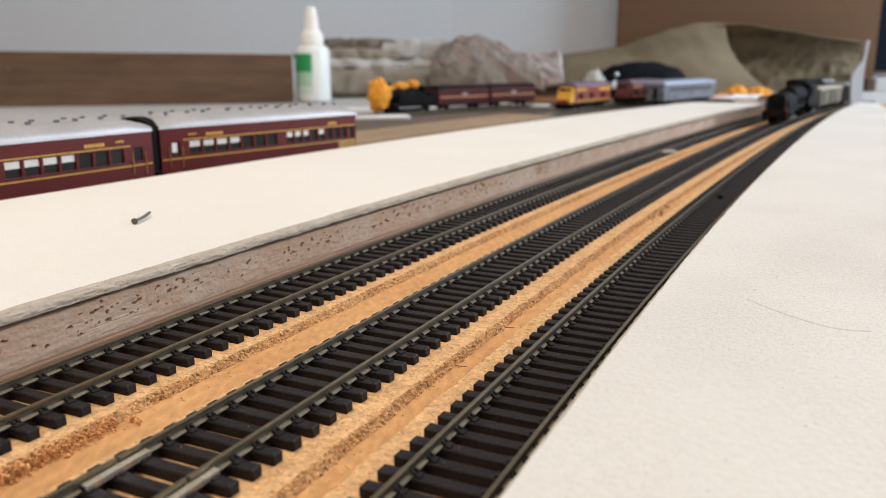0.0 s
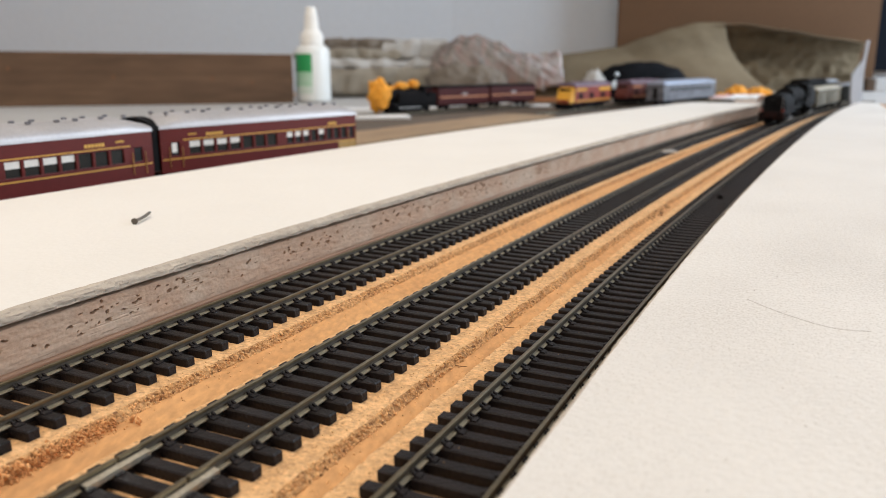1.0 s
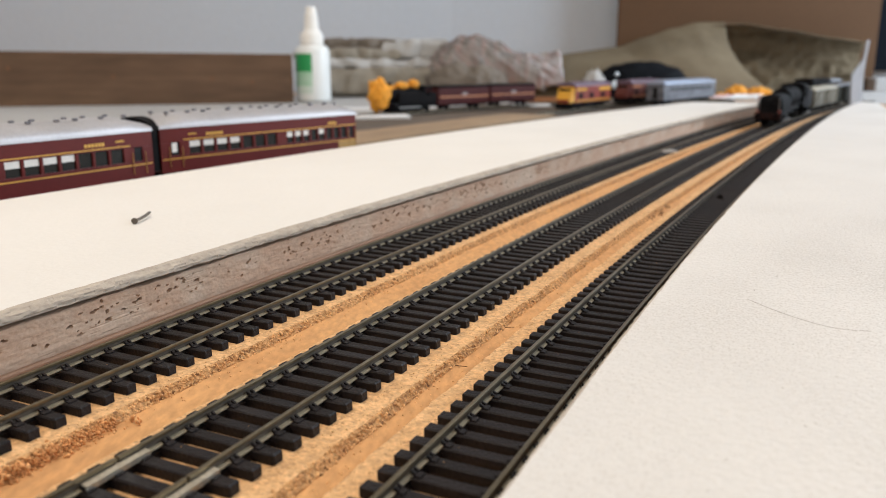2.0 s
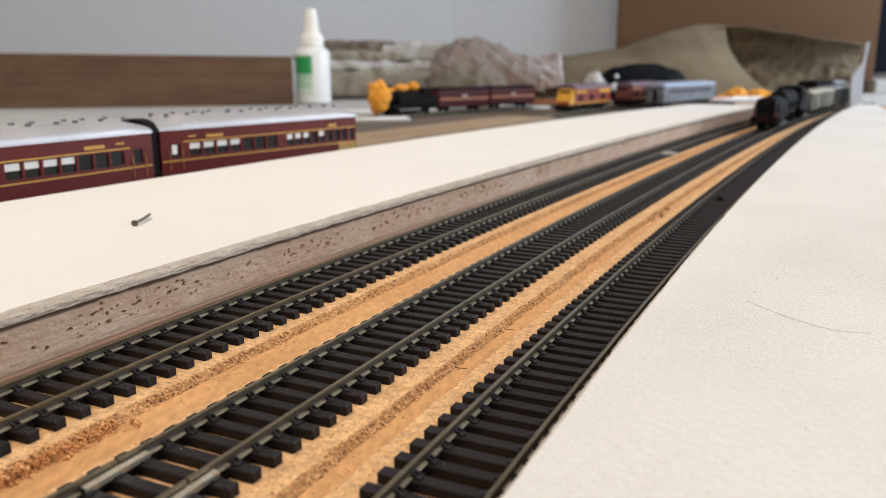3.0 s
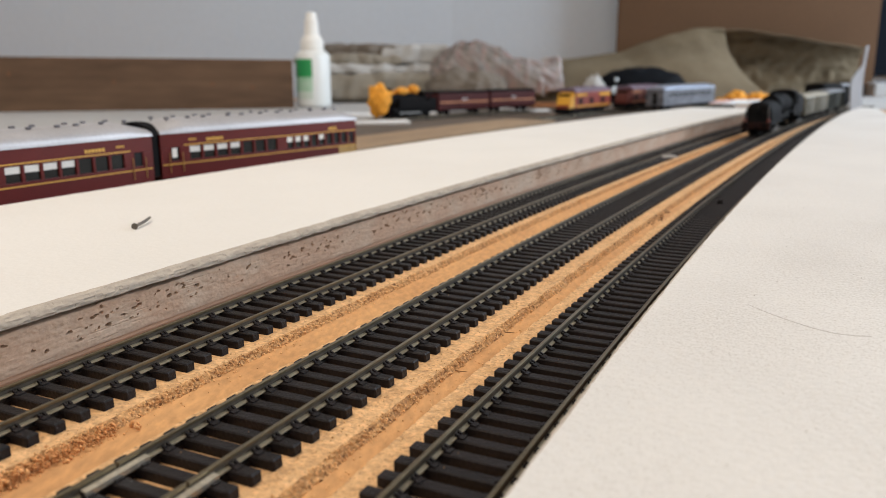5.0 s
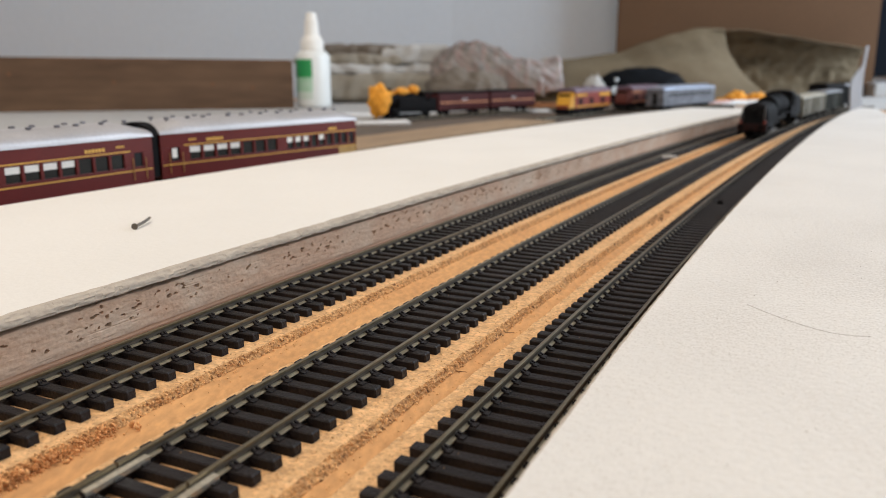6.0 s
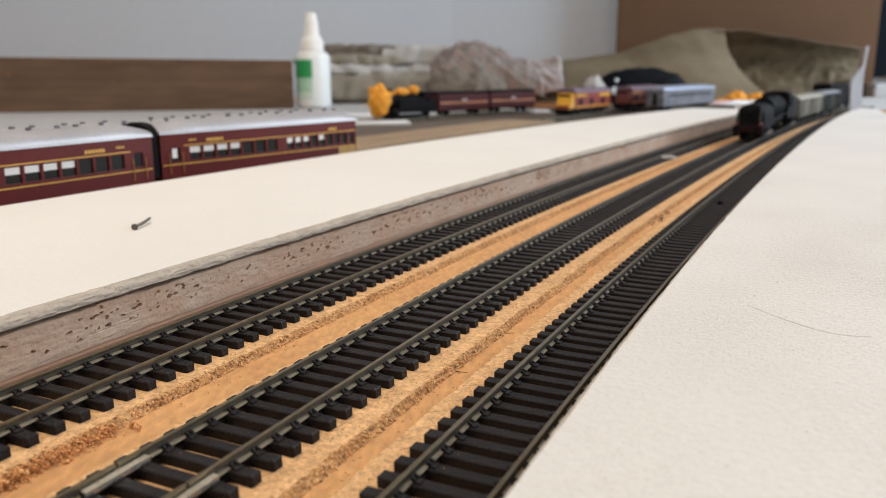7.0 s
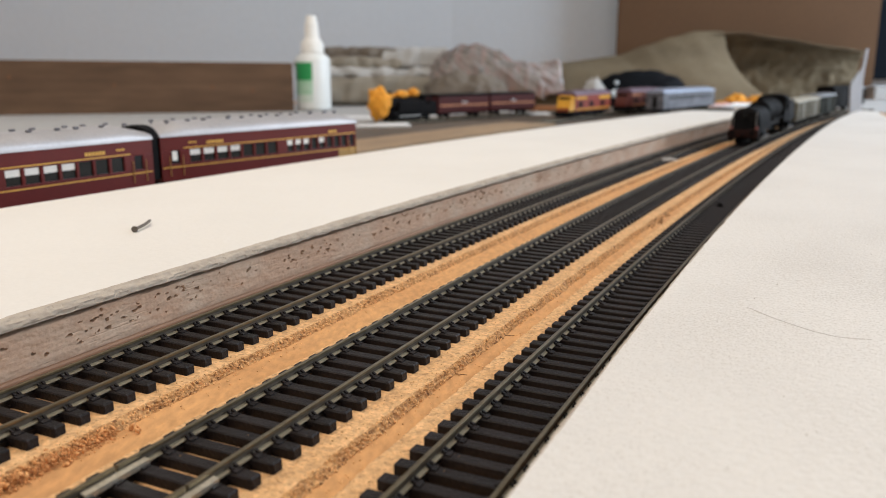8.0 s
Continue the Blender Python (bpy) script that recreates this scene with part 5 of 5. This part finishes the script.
for x, z in ((0.14, 0.072), (0.33, 0.055), (0.52, 0.05), (0.60, 0.042)):
    bm = bmesh.new()
    tube(bm, Matrix.Translation((x, -0.0006, z)) @ Matrix.Rotation(-math.pi / 2, 4, "X"), 0.004, 0.004, 0.0012, 12)
    part("knot", bm, M["brown_bit"], t, "small dark knot")

# bottle
t = thing("spray_bottle", room(-0.281, 1.735, BED + 0.001), "translucent white plastic spray bottle with a green label", "bottle")
bm = bmesh.new()
lathe(bm, Matrix(), [(0.030, 0), (0.0355, 0.002), (0.0370, 0.006), (0.0370, 0.104), (0.0362, 0.110), (0.032, 0.116), (0.024, 0.1195), (0.021, 0.121)], 40)
part("body", bm, M["bottle"], t, "milky white plastic body", smooth=True)
bm = bmesh.new()
lathe(bm, Matrix(), [(0.0245, 0.1195), (0.0250, 0.121), (0.0245, 0.139), (0.0215, 0.146), (0.0175, 0.150), (0.0170, 0.152)], 32)
part("collar", bm, M["blind"], t, "ribbed white collar", smooth=True)
bm = bmesh.new()
lathe(bm, Matrix(), [(0.0175, 0.150), (0.0160, 0.154), (0.0140, 0.181), (0.0130, 0.185), (0.0118, 0.186), (0.0112, 0.196), (0.0092, 0.1990)], 32)
part("spray_head", bm, M["blind"], t, "white spray head", smooth=True)
for a0, a1, z0, z1, mt, lb in ((-176, -152, 0.064, 0.1015, "green_dark", "dark green label edge"), (-152, -84, 0.064, 0.1015, "green", "bright green label panel"),
                               (-176, -84, 0.034, 0.064, "green_pale", "pale green label panel"), (-176, -84, 0.018, 0.034, "green_faint", "faint green print")):
    bm = bmesh.new()
    n = 12
    ring = []
    for i in range(n + 1):
        a = radians(a0 + (a1 - a0) * i / n)
        ring.append([bm.verts.new((0.0373 * math.cos(a), 0.0373 * math.sin(a), z)) for z in (z0, z1)])
    for a, b in zip(ring, ring[1:]):
        bm.faces.new((a[0], b[0], b[1], a[1]))
    part("label", bm, M[mt], t, lb, smooth=True)


# folded cloths: flat rounded slabs, stacked
def folded(m, x0, x1, depth, z0, z1, seed, material, label):
    def fn(u, v):
        a = 2 * math.pi * v
        c, q = math.cos(a), math.sin(a)
        y = -depth / 2 * (abs(c) ** 0.4) * (1 if c > 0 else -1)
        x = x0 + (x1 - x0) * u
        edge = min(1.0, min(u, 1 - u) * 14 + 0.15) ** 0.5
        z = (z0 + z1) / 2 + (z1 - z0) / 2 * (abs(q) ** 0.5) * (1 if q > 0 else -1) * edge
        p = Vector((x, y, z))
        z += folds(p, 13, 0.010, seed) * (1 if z > (z0 + z1) / 2 else 0.2) + 0.010 * noise.noise((x * 5, seed, 0)) * (z - z0) / (z1 - z0)
        return Vector((x, y + folds(p, 18, 0.014, seed + 4), z))
    return grid_sheet("folded_cloth", fn, 70, 40, material, m, label, "cloth", thick=0)


folded(room(0, 2.02), -0.34, 0.10, 0.16, -0.003, 0.070, 1, M["cloth"], "folded beige drop cloth at the bottom of a pile")
folded(room(0, 2.03), -0.30, 0.07, 0.15, 0.066, 0.088, 5, M["cloth_white"], "folded greyish white cloth in the pile")
folded(room(0, 2.05), -0.37, -0.10, 0.14, 0.084, 0.112, 9, M["cloth"], "folded beige cloth near the top of a pile")
folded(room(0, 2.06), -0.31, -0.11, 0.12, 0.108, 0.138, 13, M["cloth_brown"], "crumpled brownish cloth on top of a pile")
folded(room(0, 2.06), -0.15, 0.02, 0.13, 0.088, 0.136, 17, M["cloth_white"], "folded white cloth on top of a pile")


def crumpled(m, rx, ry, rz, seed, material, label, name="plastic_bag", category="bag", rough=0.30, power=1.0, base=0.0):
    bm = bmesh.new()
    bmesh.ops.create_icosphere(bm, subdivisions=5, radius=1)
    for v in bm.verts:
        n = v.co.normalized()
        d = 1 + rough * (0.5 - abs(noise.noise(n * 1.6 + Vector((seed, 0, 0))))) + rough * 0.55 * (0.4 - abs(noise.noise(n * 3.7 + Vector((0, seed, 0))))) + rough * 0.25 * noise.noise(n * 9)
        v.co = Vector((n.x * rx, n.y * ry, max(base, (abs(n.z) ** power) * (1 if n.z > 0 else -1) * rz))) * d
        v.co.z = max(v.co.z, base)
    ob = part(name, bm, material, None, "", True)
    ob.matrix_world = m
    return tagged(ob, label, category)


def heap(m, ridge, x0, x1, depth, seed, material, label):
    """A slumped, creased plastic bag under an uneven ridge."""
    def fn(u, v):
        x = x0 + (x1 - x0) * u
        rise = math.sin(math.pi * min(1.0, 0.02 + v * 0.98)) ** 0.55
        end = min(1.0, min(u, 1 - u) * 9 + 0.25)
        p = Vector((x, -depth / 2 * math.cos(math.pi * v) * end, lerp_list(ridge, u) * rise))
        slant = Vector((p.x * 1.0 + p.z * 1.3, p.y, (p.z - p.x * 0.8) * 0.35))
        crease = folds(slant, 17, 0.020, seed) + folds(slant, 41, 0.009, seed + 3)
        return p + Vector((0.15, -0.6, 0.6)) * crease * (0.35 + 0.65 * rise) * end
    return grid_sheet("plastic_bag", fn, 110, 80, material, m, label, "bag", thick=0.001)


heap(room(0, 2.03, -0.001), [(0.0, 0.03), (0.06, 0.088), (0.16, 0.115), (0.28, 0.137), (0.42, 0.143), (0.60, 0.121), (0.77, 0.099), (0.88, 0.078), (1.0, 0.03)], -0.055, 0.27, 0.19, 2.0, M["bag"], "crumpled plastic bag with faded red print")
heap(room(0, 2.01, -0.001), [(0.0, 0.03), (0.2, 0.096), (0.6, 0.095), (0.85, 0.104), (1.0, 0.04)], 0.185, 0.305, 0.12, 6.0, M["bag_pale"], "small crumpled pale plastic bag with red print")
# brown lump stands in for the shadow in the hollow under the bag
crumpled(room(0.055, 1.93, 0.0), 0.085, 0.05, 0.066, 9.0, M["cloth_brown"], "crumpled brownish lump in place of a shaded hollow under a bag", name="rag", category="cloth", rough=0.5)


# brown paper hill with a hollow under it
KR = room(0, 0)
RIDGE = [(0.0, 0.080), (0.226, 0.102), (0.49, 0.119), (0.62, 0.146), (0.755, 0.169), (0.86, 0.182), (1.0, 0.182)]


def hill_front(u, v):
    base = Vector((0.22 + 0.61 * u, 1.975, -0.004))
    top = Vector((0.20 + 0.560 * u, 2.15 + 0.03 * u, lerp_list(RIDGE, u)))
    p = base.lerp(top, v)
    bulge = math.sin(math.pi * v) * (1 - u ** 5)
    p.x -= 0.034 * u ** 4 * math.sin(math.pi * v)
    p.y -= 0.03 * bulge
    p.z += 0.018 * bulge
    return p + Vector((0, -1, 0.5)) * folds(p, 4.5, 0.008, 2) * (1 - 0.5 * v) + Vector((0, -1, 0.3)) * folds(p, 14, 0.0022, 7)


def hill_back(u, v):
    x = 0.690 + 0.500 * u
    zt = lerp_list([(0.0, 0.176), (0.25, 0.181), (0.5, 0.165), (0.8, 0.143), (1.0, 0.130)], u)
    if v < 0.72:
        f = v / 0.72
        p = Vector((x, 2.285 + 0.02 * math.sin(math.pi * f), -0.004 + (zt + 0.004) * f))
    else:
        f = (v - 0.72) / 0.28
        p = Vector((x - 0.045 * u * f, 2.285 - 0.125 * f, zt + 0.008 * f - 0.008 * f * f))
    p.y += 0.03 * math.exp(-((u - 0.16) / 0.16) ** 2 - ((v - 0.50) / 0.16) ** 2)
    inner = max(0.0, 1 - v * v)
    level = Vector((p.x * 0.5, p.y, p.z * 1.5))
    return p + Vector((0, -1, 0.1)) * folds(level, 9, 0.030, 4) * (0.15 + inner) + Vector((0.2, -1, 0.1)) * folds(p, 23, 0.012, 9) * (0.1 + inner)


HILL = thing("paper_hill", KR, "draped brown paper hill with a crumpled hollow", "scenery")
for nm, fn, lb in (("front_sheet", hill_front, "smooth brown paper slope"), ("hollow_sheet", hill_back, "crumpled brown paper hollow")):
    ob = grid_sheet(nm, fn, 90, 50, M["kraft"], Matrix(), lb, "")
    ob.parent = HILL


def flap(u, v):
    a, b = at(1.580, 0.0285), at(1.632, 0.0385)
    u = 1 - (1 - u) * (1 - 0.78 * max(0.0, min(1.0, (v - 0.52) / 0.2)))
    x, y = a[0] + (b[0] - a[0]) * u, a[1] + (b[1] - a[1]) * u
    z = PLY + (0.112 + 0.004 * u - PLY) * v
    return Vector((x - 0.004 * math.sin(v * 3), y + 0.003 * noise.noise((u * 4, v * 3, 5)), z))


grid_sheet("card_flap", flap, 20, 30, M["grey_card"], Matrix(), "upright pale grey card beside the tracks", "card")


bm = bmesh.new()
box(bm, 0.51, 1.268, 2.345, 2.36, PLY, 0.75)
t = part("panel", bm, M["panel"], None, "", bevel=0.002)
t.matrix_world = room(0, 0)
tagged(t, "tall brown hardboard panel standing before the wall", "panel")
bm = bmesh.new()
box(bm, 1.275, 1.60, 2.38, 2.40, 0.055, 0.75)
t = part("curtain", bm, M["navy"], None, "", bevel=0.004)
t.matrix_world = room(0, 0)
tagged(t, "dark navy curtain hanging beside the panel", "curtain")
bm = bmesh.new()
box(bm, 1.245, 1.60, 2.285, 2.340, PLY, 0.036)
t = part("storage_box", bm, M["sheet"], None, "", bevel=0.004)
t.matrix_world = room(0, 0)
tagged(t, "plain pale grey storage box beside the panel", "box")

# black bag with round studs, papers and foam on the far boards
B = thing("black_bag", room(0.482, 1.93, PLY), "slumped black bag with two shiny round studs", "bag")
ob = crumpled(Matrix(), 0.118, 0.05, 0.082, 12.0, M["black_cloth"], "", name="bag_body", rough=0.13, power=0.7)
ob.parent = B
# studs coloured pale in place of the bright reflections on them
for x, z, r in ((-0.066, 0.034, 0.0100), (-0.064, 0.058, 0.0050)):
    bm = bmesh.new()
    lathe(bm, Matrix.Translation((x - 0.012, -0.074, z)) @ Matrix.Rotation(math.pi / 2, 4, "X"), [(r, 0), (r, 0.002), (r * 0.8, 0.005), (r * 0.3, 0.007)], 20)
    part("stud", bm, M["stud"], B, "round stud coloured pale for its bright reflection", smooth=True)
crumpled(room(0.352, 1.84, PLY), 0.024, 0.03, 0.054, 15.0, M["cloth_white"], "small crumpled pale rag beside a locomotive", name="rag", category="cloth", rough=0.5)
crumpled(room(0.437, 1.78, PLY), 0.020, 0.02, 0.026, 18.0, M["card"], "small crumpled bluish white tissue", name="tissue", category="tissue", rough=0.6)
for x, y, rx, rz, seed in ((0.700, 1.89, 0.024, 0.026, 3.0), (0.752, 1.89, 0.030, 0.022, 5.0), (0.665, 1.89, 0.012, 0.012, 8.0)):
    crumpled(room(x, y, PLY), rx, 0.02, rz, seed, M["foam"], "torn lump of orange yellow packing foam", name="packing_foam", category="foam", rough=0.45)


def paper(x, y, w, d, turn, material, label, seed):
    def fn(u, v):
        p = Vector(((u - 0.5) * w, (v - 0.5) * d, 0))
        p.z = 0.003 + 0.006 * max(0, noise.noise(Vector((u * 3, v * 3, seed)))) + 0.006 * u * v
        return p
    grid_sheet("paper_sheet", fn, 12, 12, material, room(x, y, PLY + 0.004, turn), label, "paper", 0.0006)


paper(0.655, 1.73, 0.10, 0.11, 20, M["card"], "loose curled white paper sheet on the board", 1)
paper(0.600, 1.78, 0.09, 0.09, -15, M["pink"], "loose pinkish paper scrap on the board", 2)
paper(0.720, 1.76, 0.08, 0.10, 50, M["blind"], "loose curled white paper sheet", 3)
paper(0.700, 1.60, 0.07, 0.08, 5, M["card"], "loose bluish white paper sheet on the board", 4)
paper(0.640, 1.62, 0.06, 0.05, 35, M["pink"], "loose pinkish paper scrap", 6)
for x, y, w, d, turn in ((-0.10, 1.18, 0.10, 0.05, 8), (-0.02, 1.42, 0.06, 0.03, 0), (0.14, 1.62, 0.10, 0.05, 5), (0.17, 1.52, 0.07, 0.05, 0), (-0.15, 1.40, 0.09, 0.05, 0)):
    bm = bmesh.new()
    box(bm, -w / 2, w / 2, -d / 2, d / 2, 0, 0.004)
    ob = part("plaster_offcut", bm, M["card"], None, "", bevel=0.001)
    ob.matrix_world = room(x, y, BED, turn)
    tagged(ob, "small flat white plaster offcut", "offcut")
bm = bmesh.new()
box(bm, -0.065, 0.065, -0.005, 0.005, 0, 0.010)
ob = part("timber_offcut", bm, M["orange_wood"], None, "", bevel=0.001)
ob.matrix_world = room(0.20, 1.60, BED, 4) @ pose(0, 0, 0.004)
tagged(ob, "orange brown timber offcut lying on the board", "offcut")

t = thing("carton", room(0.553, 1.412, PLY, 32), "small open white card carton beyond the platform end", "carton")
bm = bmesh.new()
for x0, x1, y0, y1 in ((-0.019, 0.019, -0.022, -0.0205), (-0.019, 0.019, 0.0205, 0.022), (-0.019, -0.0175, -0.0205, 0.0205), (0.0175, 0.019, -0.0205, 0.0205)):
    box(bm, x0, x1, y0, y1, 0.0, 0.021)
box(bm, -0.0175, 0.0175, -0.0205, 0.0205, 0.0, 0.0012)
part("body", bm, M["card"], t, "white card walls")
for y, lean in ((-0.022, -0.006), (0.022, 0.010)):
    bm = bmesh.new()
    for p in box(bm, -0.018, 0.018, y - 0.0005, y + 0.0005, 0.0211, 0.0262):
        if p.co.z > 0.024:
            p.co.y += lean
    part("flap", bm, M["pink"] if y < 0 else M["card"], t, "bent open card flap")

# ---- small things near the eye ----
# a bent nail
t = thing("bent_nail", pose(-0.1255, 0.2205, TOPW), "small bent grey nail lying on the platform", "nail")
bm = bmesh.new()
rings = []
for i in range(13):
    f = i / 12
    x, y, z = -0.0070 * f + 0.0010 * math.sin(f * 3.1), 0.0125 * f + 0.0025 * f * f, 0.0012 + 0.0004 * f
    r = 0.00062 if f < 0.92 else 0.0004
    rings.append([bm.verts.new((x + r * math.cos(a) * 0.88, y + r * math.cos(a) * 0.47, z + r * math.sin(a))) for a in [2 * math.pi * k / 10 for k in range(10)]])
for a, b in zip(rings, rings[1:]):
    for k in range(10):
        bm.faces.new((a[k], a[(k + 1) % 10], b[(k + 1) % 10], b[k]))
bm.faces.new(rings[0])
bm.faces.new(rings[-1])
part("shank", bm, M["nail"], t, "bent dull steel shank", smooth=True)
bm = bmesh.new()
tube(bm, Matrix.Translation((0.0003, -0.0006, 0.0012)) @ Vector((-0.45, 0.85, 0.1)).to_track_quat("Z", "Y").to_matrix().to_4x4(), 0.0013, 0.0011, 0.0008, 14)
part("head", bm, M["nail"], t, "dull round nail head")

# a hair on the near board
cu = bpy.data.curves.new("hair", "CURVE")
cu.dimensions, cu.bevel_depth, cu.bevel_resolution = "3D", 0.00004, 1
sp = cu.splines.new("NURBS")
pts = [(0.096, 0.2145), (0.101, 0.2085), (0.107, 0.2030), (0.113, 0.1985), (0.1185, 0.1965), (0.124, 0.1985)]
sp.points.add(len(pts) - 1)
for p, (x, y) in zip(sp.points, pts):
    p.co = (x, y, TOP + 0.00008, 1)
sp.use_endpoint_u = True
cu.materials.append(M["hair"])
tagged(new("hair", cu), "single thin dark hair lying on the board", "hair")

# dust and splinters
rnd = random.Random(21)
spots = []
for name in ("left", "middle", "right"):
    for k in range(34):
        q = PITCHY * round(rnd.uniform(0.06, 0.5) / PITCHY)
        x, y, th = at({"left": 0.10095, "middle": 0.10166, "right": 0.11201}[name] - 13 * PITCHY + q, side(name, q) + rnd.uniform(-0.012, 0.012))
        spots.append((x, y, 0.0, rnd.uniform(0.00008, 0.0002)))
crumbs("dust_flecks", spots, "tiny pale dust flecks on the sleepers", M["cork"])
for x, y, z, w, turn in ((0.0262, 0.262, PLY, 0.0035, 70), (0.0285, 0.215, PLY, 0.0022, 30), (0.0265, 0.180, PLY, 0.003, 10)):
    bm = bmesh.new()
    v = box(bm, -w, w, -0.00013, 0.00013, 0.0, 0.00026)
    for p in v:
        if p.co.x > 0:
            p.co.y *= 0.3
            p.co.z *= 0.5
    ob = part("splinter", bm, M["brown_bit"])
    ob.matrix_world = pose(x, y, z, 0, 0, turn)
    tagged(ob, "thin dark wood splinter on the plywood", "splinter", "loose splinters")

spots = []
for k in range(260):
    x, y = rnd.uniform(0.075, 0.24), rnd.uniform(0.10, 0.46)
    if x > 0.078 + 0.11 * max(0.0, y - 0.1):
        spots.append((x, y, TOP - 0.00006, rnd.uniform(0.00010, 0.00026) * (1.0 + 1.2 * (rnd.random() > 0.93))))
crumbs("dust_specks", spots, "scattered pale grey dust specks on the white board", M["dust"])

# scraps on the tracks
ob = crumpled(pose(0.0055, 0.699, 0.0, 0, 0, 25), 0.0066, 0.003, 0.0020, 21.0, M["sheet"], "small pale crumpled paper scrap lying on the track", name="paper_scrap", category="scrap", rough=0.5)
ob = crumpled(pose(0.0685, 0.463, 0.0), 0.0014, 0.0014, 0.002, 22.0, M["black"], "tiny dark pellet lying between rails", name="pellet", category="pellet", rough=0.4)

# ---- trains that move ----
SPEED = 0.0268
FRONT = 1.078
TRAIN = []
ob = articulated_locomotive(on_line(FRONT, 0, 0.278), "long black steam locomotive drawing a train on the middle track", moving="in")
TRAIN.append((ob, 0.0, 0.278))
VANS = (("cream goods van with a pale roof behind the locomotive", 0.286, 0.105, "cream", "cream_roof", 0.033),
        ("cream goods van with a pale roof", 0.398, 0.105, "cream", "cream_roof", 0.033),
        ("dark green van with a pale grey roof", 0.510, 0.150, "dark_green", "grey_pale", 0.035))
for label, back, length, body, top, zt in VANS:
    ob = goods_van(on_line(FRONT + back, 0, length), label, length, M[body], M[top], moving="in", marks=False, zt=zt, group="vans of the moving train")
    TRAIN.append((ob, back, length))
TAIL = 1.452
LEFT = lambda q: side("left", q)
AWAY = []
ob = goods_van(on_line(TAIL, LEFT, 0.12), "tall black van at the tail of a train", 0.12, M["black"], M["black_grey"], moving="out", marks=False, zt=0.043, rise=0.005)
AWAY.append((ob, 0.0, 0.12))
ob = goods_van(on_line(TAIL + 0.128, LEFT, 0.072), "short dark van with a grey roof", 0.072, M["black_grey"], M["grey_pale"], moving="out", marks=False, zt=0.041, rise=0.005)
AWAY.append((ob, 0.128, 0.072))


def motions():
    """Two trains: one comes on along the middle track, the other goes away on the left one."""
    times = [k * 0.25 for k in range(33)]
    for ob, back, length in TRAIN:
        walk(ob, [(q, on_line(FRONT + back - SPEED * q, 0, length)) for q in times])
    for ob, back, length in AWAY:
        walk(ob, [(q, on_line(TAIL + back + SPEED * q, LEFT, length)) for q in times])
    for ob, y, r, way in WHEELS:
        turn = math.degrees(SPEED / r) * (1 if way == "in" else -1)
        walk(ob, [(q, pose(0, y, r, turn * q)) for q in times])


motions()
